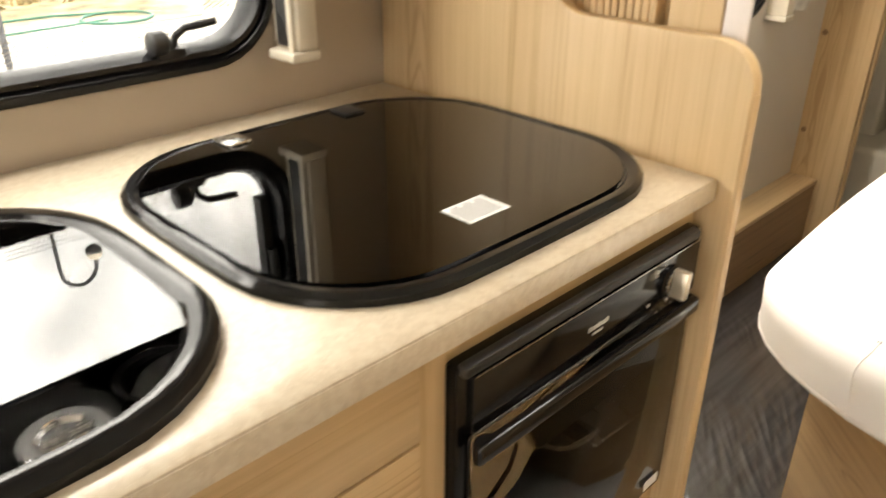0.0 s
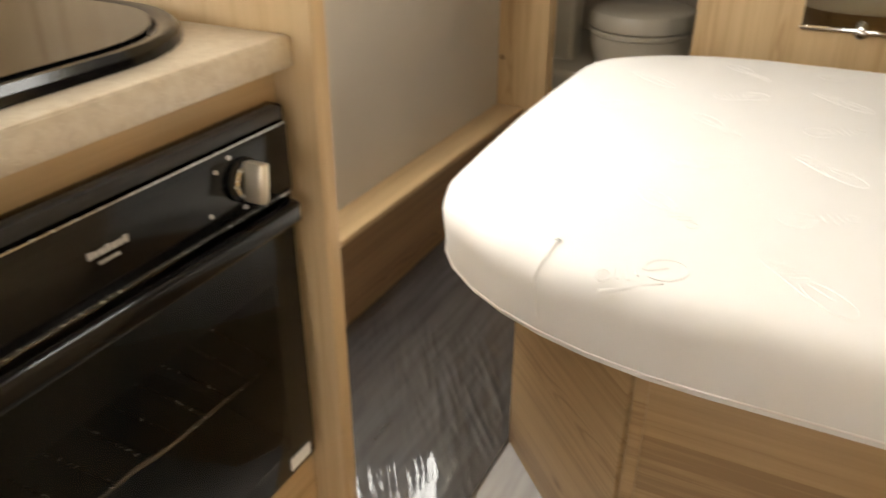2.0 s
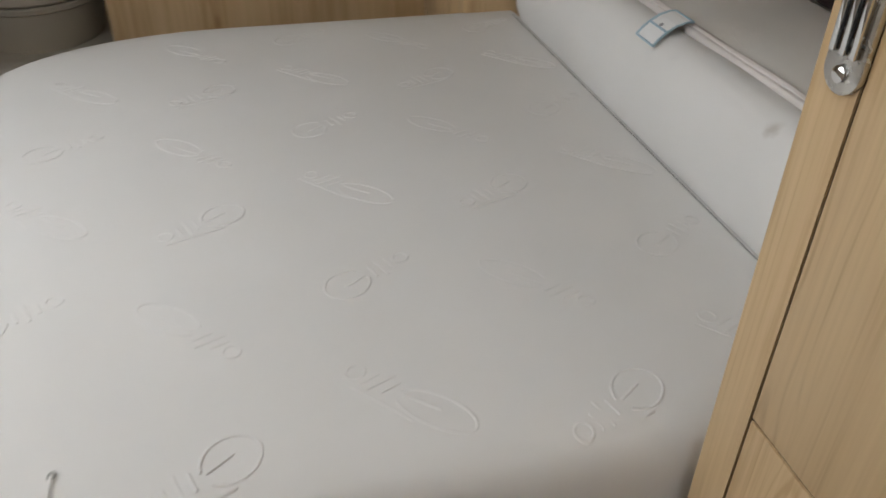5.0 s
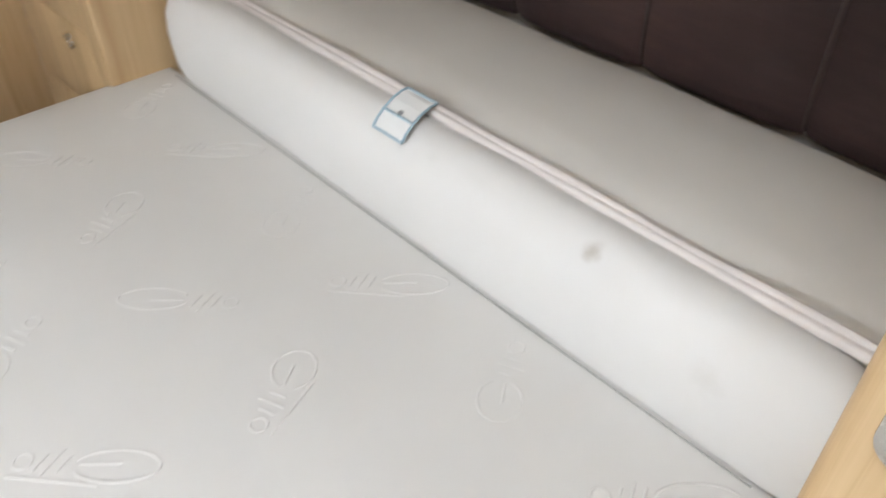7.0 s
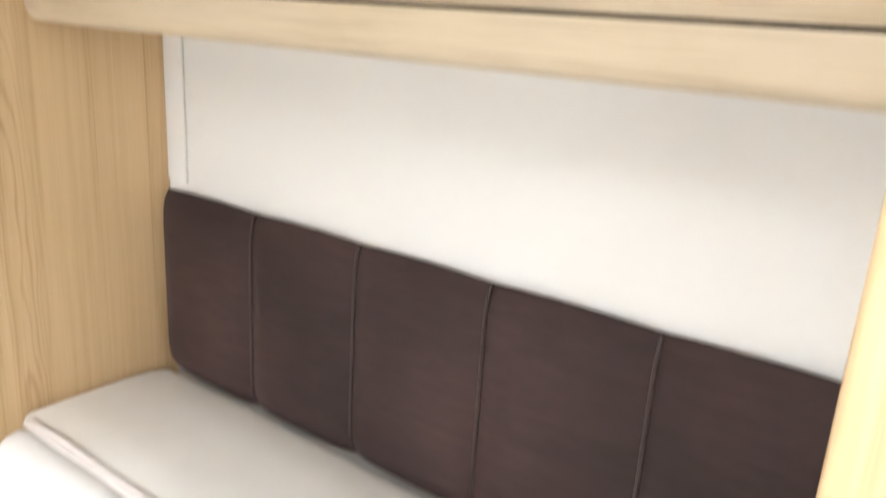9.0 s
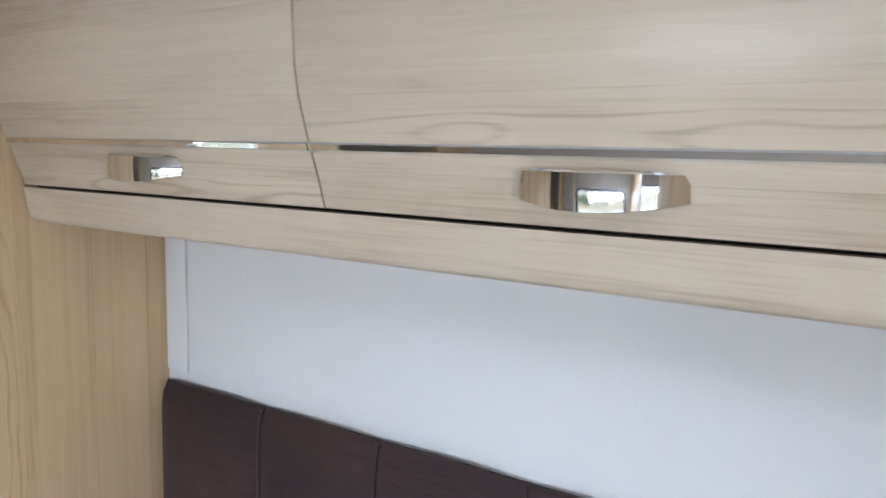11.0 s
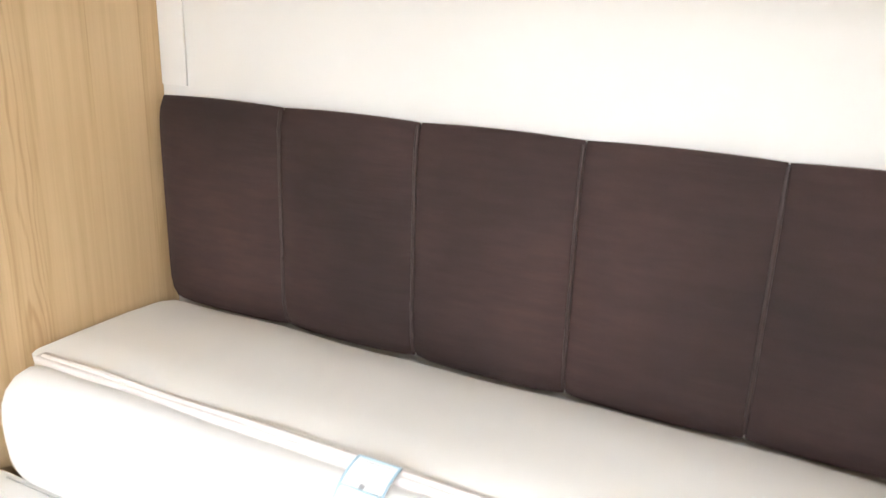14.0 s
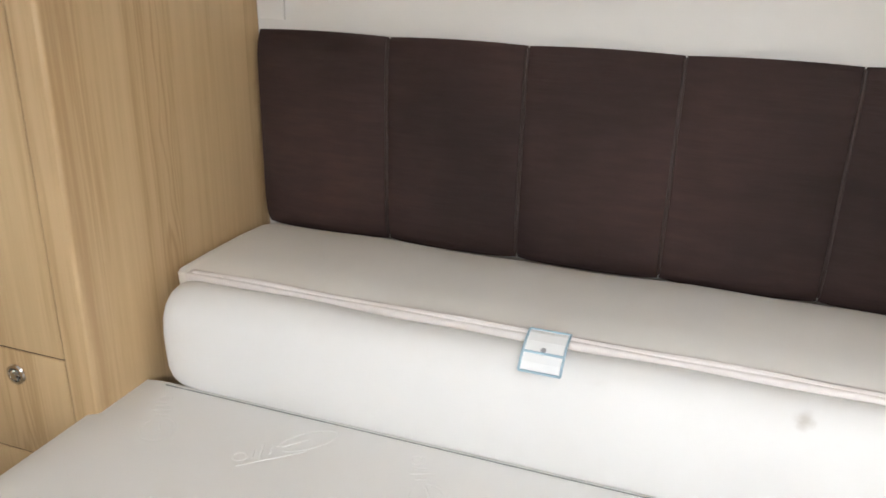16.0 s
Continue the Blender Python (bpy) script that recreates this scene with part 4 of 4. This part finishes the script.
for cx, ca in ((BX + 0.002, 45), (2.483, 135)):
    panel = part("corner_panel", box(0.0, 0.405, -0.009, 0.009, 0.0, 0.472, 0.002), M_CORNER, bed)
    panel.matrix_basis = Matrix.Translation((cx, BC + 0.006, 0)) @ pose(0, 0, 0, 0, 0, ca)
# same ash as the other panels, with the foot's shade in its colour
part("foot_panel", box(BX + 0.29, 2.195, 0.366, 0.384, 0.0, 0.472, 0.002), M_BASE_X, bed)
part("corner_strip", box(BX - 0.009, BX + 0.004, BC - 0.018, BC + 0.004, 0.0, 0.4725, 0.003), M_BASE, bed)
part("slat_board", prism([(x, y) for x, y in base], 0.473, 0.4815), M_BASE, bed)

mattress = thing("mattress", (1.86, -0.1, 0.47), "white knitted foam mattress with embossed pattern and rounded foot", "mattress")
body = part("body", mattress_mesh(), M_MATT, mattress)
part("hem", tube([(x, y, 0.499) for x, y in mattress_outline(-0.0005, -0.0025)], 0.0015, 6), M_PIPE, mattress)
crease = [Vector((*mattress_outline(g, corner_fold(z))[6], z)) for g, z in SECTION[2:9]]
crease += [crease[-1] + Vector((0.014, -0.002, 0.006)), crease[-1] + Vector((0.032, -0.003, 0.0088))]
part("button", lathe(crease[-1] + Vector((0, 0, 0.0005)), (-0.2, 0.1, 1), [(0, 0.0045), (0.0012, 0.003), (0.0004, 0.0012)], 12), M_SEAM, mattress, "small grey tuft button")
part("pucker", tube([crease[0] + Vector((0.004, -0.004, 0))] + crease[1:] + [crease[-1]], 0.0021, 6), M_MATT, mattress)


def emblem(kind, cx, cy, ang, z=0.6302):
    """Raised ring, strokes and dot, a plain shape in place of the woven mark; cx, cy is the ring's centre."""
    bm = bmesh.new()
    k, r = 26, 0.0019
    rx, ry = ((0.030, 0.026), (0.046, 0.020))[kind % 2]
    slant = 0.35 if kind % 2 else 0.12
    join(bm, tube([(rx * math.cos(0.5 + 5.6 * i / k) + slant * 0.3 * ry * math.sin(0.5 + 5.6 * i / k), ry * math.sin(0.5 + 5.6 * i / k), 0) for i in range(k + 1)], r, 6))
    join(bm, tube([(-0.004, -0.003, 0), (rx * 0.85, -0.001, 0)], r, 6))
    x = rx + 0.010
    for q, tall in enumerate((0.013, 0.020, 0.013)):
        join(bm, tube([(x - slant * tall, -tall, 0), (x + slant * tall, tall * 0.7, 0)], r, 6))
        x += 0.013
    join(bm, tube([(x + 0.006 + 0.010 * math.cos(6.2832 * i / 14), -0.003 + 0.010 * math.sin(6.2832 * i / 14), 0) for i in range(14)], r, 6, True))
    if kind >= 2:
        join(bm, tube([(0.012, ry + 0.004, 0), (x + 0.016, 0.016, 0)], r, 6))
    turned(bm, Matrix.Translation((cx, cy, z)) @ pose(0, 0, 0, 0, 0, ang) @ Matrix.Diagonal((1.0, 1.0, 0.55, 1)))
    return bm


def laid(bm):
    """Lays a mark over the rounded long edge of the mattress."""
    for v in bm.verts:
        g = max(0.004, v.co.x - X0)
        for (ga, za), (gb, zb) in zip(SECTION[6:], SECTION[7:]):
            if ga <= g < gb:
                v.co.z += za + (zb - za) * (g - ga) / (gb - ga) - 0.630
    return bm


# the woven marks repeat every 0.44 m along and 0.415 m across the cloth
MARKS = ((0, 1.505, 0.345, -58), (1, 1.485, 0.140, -135), (2, 1.262, 0.075, 120), (3, 1.278, 0.288, 46))
for kind, mx0, my0, ma in MARKS:
    for i in range(-1, 3):
        for j in range(3):
            ex, ey = mx0 + 0.44 * i, my0 - 0.415 * j
            tx, ty = ex + 0.1 * math.cos(radians(ma)), ey + 0.1 * math.sin(radians(ma))
            if 1.23 < ex < 2.44 and 1.20 < tx < 2.44 and -0.56 < ey < 0.40 and -0.57 < ty and not (ex > 2.3 and ey > 0.2) and not (ex < 1.4 and ey > 0.2):
                part("emblem", laid(emblem(kind, ex, ey, ma)), M_MATT, mattress)

# head end of the mattress, turned up against the bolster
def bolster_mesh(profile, x0, x1, r, n=7):
    """A cushion of constant section whose ends are rounded by r."""
    bm = bmesh.new()
    cy = sum(p for p, q in profile) / len(profile)
    cz = sum(q for p, q in profile) / len(profile)
    rings = []
    cols = [(x0 + r * (1 - math.cos(radians(90 * i / n))), math.sin(radians(90 * i / n))) for i in range(n + 1)]
    cols += [(x0 + r + (x1 - x0 - 2 * r) * k / 20, 1.0) for k in range(1, 20)]
    cols += [(x1 - r * (1 - math.cos(radians(90 * i / n))), math.sin(radians(90 * i / n))) for i in range(n, -1, -1)]
    for x, s in cols:
        f = 1 - r * (1 - s) * 6
        wob = 0.002 * math.sin(9 * x) + 0.0015 * math.sin(23 * x + 1)
        rings.append([bm.verts.new((x, cy + (p - cy) * f, cz + (q - cz) * f + wob * (q > cz))) for p, q in profile])
    m = len(profile)
    for A, B in zip(rings, rings[1:]):
        for j in range(m):
            bm.faces.new((A[j], A[(j + 1) % m], B[(j + 1) % m], B[j]))
    bm.faces.new(rings[0])
    bm.faces.new(rings[-1])
    return bm


flap_prof = [(-0.600, 0.631), (-0.594, 0.648), (-0.590, 0.69), (-0.589, 0.725), (-0.593, 0.76), (-0.604, 0.784), (-0.624, 0.801), (-0.646, 0.806), (-0.659, 0.800), (-0.664, 0.70), (-0.660, 0.632)]
flap = thing("mattress", (1.86, -0.63, 0.632), "white foam mattress head section turned up on the bed", "mattress")
part("body", bolster_mesh(flap_prof, 1.200, 2.450, 0.045), M_FLAP, flap)
# thin grey rod draws the dark crease where the flap meets the mattress
part("seam", tube([(1.25 + 0.0415 * i, -0.5925, 0.6318) for i in range(30)], 0.0010, 6), M_SEAM, flap, "fold line with its crease shade drawn in grey")


cush_prof = [(-0.672, 0.472), (-0.668, 0.60), (-0.666, 0.785), (-0.664, 0.806), (-0.674, 0.811), (-0.76, 0.812), (-0.86, 0.811), (-0.93, 0.807), (-0.955, 0.801), (-0.966, 0.786), (-0.964, 0.472)]
cush = thing("bolster_cushion", (1.86, -0.8, 0.47), "cream piped bolster cushion before a brown headboard", "cushion")
part("body", bolster_mesh(cush_prof, 1.188, 2.478, 0.03), M_BOLST, cush)
part("piping", tube([(1.198 + 0.0425 * i, -0.6640 - 0.001 * math.sin(i), 0.812 + 0.0015 * math.sin(i * 0.8)) for i in range(30)], 0.0050, 8), M_PIPE, cush, "white satin piping")
part("piping_flange", box(1.205, 2.442, -0.676, -0.652, 0.7995, 0.8125, 0.004, 3), M_PIPE, cush)
tag = thing("care_label", (1.83, -0.6, 0.8), "white care label with pale blue edging sewn to bolster piping", "label")
lp = [(-0.661, 0.8195), (-0.650, 0.8195), (-0.634, 0.815), (-0.618, 0.806), (-0.606, 0.796), (-0.598, 0.786)]
bmt = bmesh.new()
rails = [[bmt.verts.new((x, y, z + d)) for y, z in lp] for x, d in ((1.800, 0.0), (1.858, 0.0), (1.858, 0.0008), (1.800, 0.0008))]
for q in range(4):
    for i in range(len(lp) - 1):
        bmt.faces.new((rails[q][i], rails[q][i + 1], rails[(q + 1) % 4][i + 1], rails[(q + 1) % 4][i]))
bmt.faces.new([r[0] for r in rails])
bmt.faces.new([r[-1] for r in rails])
part("cloth", bmt, M_LABEL, tag, smooth=False)
for xa in (1.800, 1.858):
    part("edging", tube([(xa, y + 0.001, z + 0.001) for y, z in lp], 0.0018, 6), M_BLUE, tag)
for k in (0, 3, 5):
    part("edging", tube([(1.800, lp[k][0] + 0.001, lp[k][1] + 0.001), (1.858, lp[k][0] + 0.001, lp[k][1] + 0.001)], 0.0018, 6), M_BLUE, tag)
part("printed_mark", lathe((1.83, -0.6225, 0.8085), (0, 0.6, 0.8), [(0, 0.004), (0.0015, 0.004)], 10), M_PRINT, tag)

# ---- headboard ----
head = thing("headboard", (1.85, -0.99, 0.79), "dark brown velvet headboard with vertical stitched panels", "headboard")
part("backing", box(1.20, 2.491, YH + 0.001, YH + 0.012, 0.803, 1.168), M_BLACKM, head)
edges = [1.2005, 1.4545, 1.7105, 1.9665, 2.222, 2.4905]
for a, b in zip(edges, edges[1:]):
    bm = bmesh.new()
    nx, nz = 14, 18
    grid = []
    for i in range(nx + 1):
        col = []
        for k in range(nz + 1):
            u, v = i / nx * 2 - 1, k / nz * 2 - 1
            puff = (1 - abs(u) ** 6) * 0.012 * (1 - 0.3 * v * v) + 0.016 * (1 - abs(v) ** 10)
            x = (a + b) / 2 + u * ((b - a) / 2 - 0.0012)
            z = 0.981 + v * 0.191 + 0.003 * (1 - u * u) * v
            col.append(bm.verts.new((x, YH + 0.012 + puff, z)))
        grid.append(col)
    for i in range(nx):
        for k in range(nz):
            bm.faces.new((grid[i][k], grid[i + 1][k], grid[i + 1][k + 1], grid[i][k + 1]))
    rim = [grid[i][0] for i in range(nx + 1)] + [grid[nx][k] for k in range(1, nz + 1)] + [grid[i][nz] for i in range(nx - 1, -1, -1)] + [grid[0][k] for k in range(nz - 1, 0, -1)]
    back = [bm.verts.new((v.co.x, YH + 0.0125, v.co.z)) for v in rim]
    for i in range(len(rim)):
        j = (i + 1) % len(rim)
        bm.faces.new((rim[i], rim[j], back[j], back[i]))
    part("panel", bm, M_VELVET, head)
for x in edges[1:-1]:
    part("welt", tube([(x, YH + 0.022 + 0.008 * (1 - (k / 6 - 1) ** 8), 0.802 + 0.0305 * k) for k in range(13)], 0.0034, 8), M_WELT, head)


# ---- wardrobes ----
def push_knob(x, y, z, parent):
    k = part("knob", lathe((x, y, z), (0, 1, 0), [(0, 0.017), (0.003, 0.0185), (0.006, 0.017), (0.006, 0.013), (0.002, 0.012), (0.002, 0.010), (0.007, 0.009), (0.009, 0.006)], 26), M_CHROME, parent, "chrome push-button knob")
    return k


def wardrobe(x0, x1, yf, stile_at, z_door, z_mid, label, kx):
    """Tall unit: outer stile, tall door over two drawers."""
    w = thing("wardrobe", ((x0 + x1) / 2, (yf + YH) / 2, 0), label, "wardrobe", "wardrobes beside the bed")
    side_far = stile_at == x1
    sx0, sx1 = (x1 - 0.05, x1) if side_far else (x0, x0 + 0.05)
    dx0, dx1 = (x0 + 0.004, x1 - 0.053) if side_far else (x0 + 0.053, x1 - 0.004)
    part("carcass", box(x0 + 0.003, x1 - 0.003, YH + 0.002, yf - 0.022, 0.0, H - 0.002), M_WOOD_V, w)
    prof = [(sx0, YH + 0.001), (sx0, yf), (sx1, yf), (sx1, YH + 0.001)]
    o = x1 if side_far else x0
    s = 1 if side_far else -1
    r = 0.007
    L = [(o - s * 0.05, yf - 0.02), (o - s * 0.05, yf)]
    L += [(o - s * r + s * r * math.sin(a), yf - r + r * math.cos(a)) for a in [radians(15 * i) for i in range(7)]]
    L += [(o, YH + 0.001), (o - s * 0.018, YH + 0.001), (o - s * 0.018, yf - 0.02)]
    part("corner_post", prism(L, 0.0, H - 0.001, "z"), M_WOOD_V, w)
    for z0, z1, nm in ((z_door + 0.0015, H - 0.01, "door"), (z_mid + 0.0015, z_door - 0.0015, "drawer"), (0.06, z_mid - 0.0015, "drawer")):
        d = part(nm, box(dx0, dx1, yf - 0.018, yf + 0.0005, z0, z1, 0.0015), M_WOOD_V, w)
        if nm == "drawer":
            push_knob(kx, yf + 0.0006, z1 - 0.043, d)
    gx = dx0 - 0.0015 if not side_far else dx1 + 0.0015
    # dark fillets and a dark sheet behind draw the shade in the gaps
    part("gap_shade_line", box(gx - 0.0013, gx + 0.0013, yf - 0.018, yf - 0.002, 0.06, H - 0.01), M_GAP, w, "dark gap beside the door")
    for gz in (z_door, z_mid):
        part("gap_shade_line", box(dx0 + 0.001, dx1 - 0.001, yf - 0.018, yf - 0.002, gz - 0.0013, gz + 0.0013), M_GAP, w, "dark gap between door and drawer")
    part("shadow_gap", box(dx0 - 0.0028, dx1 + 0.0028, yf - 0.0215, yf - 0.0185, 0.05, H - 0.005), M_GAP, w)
    return w


near = wardrobe(0.55, 1.18, WARD_Y, 1.18, 0.714, 0.518, "light ash wardrobe with drawers beside the bed", 0.905)
far = wardrobe(2.50, XR - 0.001, -0.488, 2.50, 0.710, 0.512, "light ash wardrobe with drawers at the far bedside", 2.655)
plate = thing("catch_plate", (1.145, WARD_Y, 1.07), "fluted pale metal catch plate screwed to wardrobe stile", "catch")
po = rounded(1.126, 1.162, 1.005, 1.135, 0.0175)
part("plate", prism(po, WARD_Y + 0.0005, WARD_Y + 0.006, "y", bevel=0.0015), M_STEEL, plate)
for gx in (1.134, 1.144, 1.154):
    part("rib", box(gx - 0.0025, gx + 0.0025, WARD_Y + 0.006, WARD_Y + 0.011, 1.032, 1.118, 0.001), M_CHROME, plate)
for gx in (1.139, 1.149):
    part("groove", box(gx - 0.0018, gx + 0.0018, WARD_Y + 0.0055, WARD_Y + 0.0066, 1.032, 1.118), M_BLACKM, plate)
part("screw", lathe((1.144, WARD_Y + 0.006, 1.019), (0, 1, 0), [(0, 0.006), (0.002, 0.006), (0.003, 0.004)], 14), M_CHROME, plate)
part("screw", lathe((1.144, WARD_Y + 0.006, 1.125), (0, 1, 0), [(0, 0.005), (0.002, 0.005), (0.003, 0.003)], 14), M_CHROME, plate)

# ---- overhead lockers ----
LOCK = [(1.496, -0.757), (1.52, -0.755), (1.56, -0.742), (1.60, -0.728), (1.634, -0.715), (1.67, -0.704), (1.71, -0.697), (1.80, -0.694), (1.94, -0.698)]


def lock_y(z):
    for (za, ya), (zb, yb) in zip(LOCK, LOCK[1:]):
        if z <= zb:
            return ya + (yb - ya) * (z - za) / (zb - za)
    return LOCK[-1][1]


def curved(x0, x1, z0, z1, thick, out=0.0, n=16):
    """A door that follows the lockers' curved front."""
    zs = [z0 + (z1 - z0) * i / n for i in range(n + 1)]
    return prism([(lock_y(z) + out, z) for z in zs] + [(lock_y(z) + out - thick, z) for z in reversed(zs)], x0, x1, "x", bevel=0.001)


lockers = thing("overhead_locker", (1.84, -0.85, 1.49), "light ash overhead locker cabinet above the bed", "locker", kind="")
part("body", box(1.182, 2.498, YH + 0.002, -0.79, 1.497, H - 0.003), M_LOCK, lockers)
part("bottom_rail", prism([(-0.80, 1.488), (-0.765, 1.488), (-0.757, 1.493), (-0.752, 1.505), (-0.745, 1.5435), (-0.765, 1.5435), (-0.80, 1.51)], 1.182, 2.498, "x"), M_LOCK, lockers)
part("underside", box(1.183, 2.497, YH + 0.003, -0.80, 1.484, 1.497), M_LOCK, lockers)
# dark strips put in for the shade below and between the locker doors
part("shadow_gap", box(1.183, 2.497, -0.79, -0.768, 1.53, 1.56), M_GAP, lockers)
part("gap_shade_line", curved(1.8474, 1.8496, 1.549, H - 0.006, 0.016, -0.0025), M_GAP, lockers, "dark gap between the doors")
for a, b, hx in ((1.184, 1.847, 1.518), (1.85, 2.494, 2.165)):
    d = part("door", curved(a, b, 1.548, H - 0.004, 0.02), M_LOCK, lockers)
    part("chrome_strip", prism([(lock_y(1.611) + 0.0005, 1.611), (lock_y(1.614) + 0.003, 1.613), (lock_y(1.618) + 0.003, 1.619), (lock_y(1.621) + 0.0005, 1.621), (lock_y(1.616) - 0.002, 1.616)], a + 0.001, b - 0.001, "x"), M_CHROME, d, "bright chrome trim strip")
    bm = bmesh.new()
    m2 = 18
    ring = []
    for i in range(m2 + 1):
        u = i / m2 * 2 - 1
        x = hx + u * 0.083
        bow = 0.030 * (1 - abs(u) ** 2.2)
        top, low = 0.0175, -0.0175 + 0.010 * u * u
        yb = lock_y(1.585) - 0.001
        zc = 1.583
        sect = [(yb + bow - 0.003, zc + top), (yb + bow, zc + top + 0.001), (yb + bow + 0.003, zc + top - 0.001), (yb + bow + 0.004, zc + 0.5 * (top + low)), (yb + bow + 0.003, zc + low + 0.001), (yb + bow, zc + low), (yb + bow - 0.003, zc + low + 0.002)]
        ring.append([bm.verts.new((x, p, q)) for p, q in sect])
    for P, Q in zip(ring, ring[1:]):
        for j in range(7):
            bm.faces.new((P[j], P[(j + 1) % 7], Q[(j + 1) % 7], Q[j]))
    bm.faces.new(ring[0])
    bm.faces.new(ring[-1])
    part("handle", bm, M_CHROME, d, "bowed chrome pull handle")

# ---- beyond the bed ----
mir = thing("mirror", (XR, -0.12, 0.64), "wall mirror with bright lower edge and round knob", "mirror")
part("glass", box(XR - 0.012, XR - 0.002, -0.30, 0.05, 0.645, 1.30, 0.002), M_MIRROR, mir)
part("edge_strip", box(XR - 0.016, XR - 0.002, -0.302, 0.052, 0.634, 0.645, 0.002), M_CHROME, mir, "bright metal lower edge")
part("knob", lathe((XR - 0.016, -0.112, 0.640), (-1, 0, 0), [(0, 0.008), (0.008, 0.012), (0.016, 0.017), (0.024, 0.016), (0.028, 0.009)], 20), M_CHROME, mir, "round chrome knob")

pk = thing("plastic_packet", (2.56, 0.98, 0.9), "clear plastic packet with yellow print hung by window", "packet")
part("bag", turned(box(-0.07, 0.07, -0.012, 0.012, -0.12, 0.12, 0.008), Matrix.Translation((2.565, 0.985, 1.03)) @ pose(0, 0, 0, 6, 8, -12)), M_BAG, pk)
part("printed_card", turned(box(-0.03, 0.03, -0.0155, -0.0125, -0.07, 0.06), Matrix.Translation((2.555, 0.985, 1.03)) @ pose(0, 0, 0, 6, 8, -12)), M_BAGY, pk)

# washroom
bench = thing("toilet", (3.4, 0.62, 0), "cream bench toilet with closed rounded lid on plinth", "toilet")
part("plinth", box(3.12, 3.89, 0.05, YK - 0.002, 0.0, 0.355, 0.03, 4), M_WHITEP, bench)
part("side_moulding", box(3.29, 3.43, 0.872, YK - 0.003, 0.33, 0.825, 0.02, 4), M_WHITEP, bench)


def oval(cx, cy, rx, ry, rows):
    bm = bmesh.new()
    rings = [[bm.verts.new((cx + rx * s * math.cos(6.2832 * j / 36), cy + ry * s * math.sin(6.2832 * j / 36) * (1 + 0.06 * math.cos(6.2832 * j / 36)), z)) for j in range(36)] for s, z in rows]
    for A, B in zip(rings, rings[1:]):
        for j in range(36):
            bm.faces.new((A[j], A[(j + 1) % 36], B[(j + 1) % 36], B[j]))
    bm.faces.new(rings[0])
    bm.faces.new(rings[-1])
    return bm


part("bowl", oval(3.38, 0.63, 0.205, 0.195, [(0.86, 0.35), (0.93, 0.39), (0.99, 0.44), (1.0, 0.472)]), M_WHITEP, bench)
part("seat", oval(3.38, 0.63, 0.212, 0.202, [(0.98, 0.474), (1.0, 0.478), (1.0, 0.490), (0.98, 0.494)]), M_WHITEP, bench)
part("lid", oval(3.38, 0.63, 0.212, 0.202, [(0.97, 0.498), (1.0, 0.503), (1.0, 0.538), (0.95, 0.558), (0.84, 0.568), (0.3, 0.564)]), M_WHITEP, bench, "closed rounded cream lid")
roll = thing("paper_holder", (3.31, 0.93, 0.84), "small brown metal holder on washroom wall", "holder")
part("hook", tube([(3.36, 0.99, 0.83), (3.33, 0.95, 0.83), (3.31, 0.90, 0.835), (3.33, 0.89, 0.84)], 0.006, 8), M_BASE, roll)
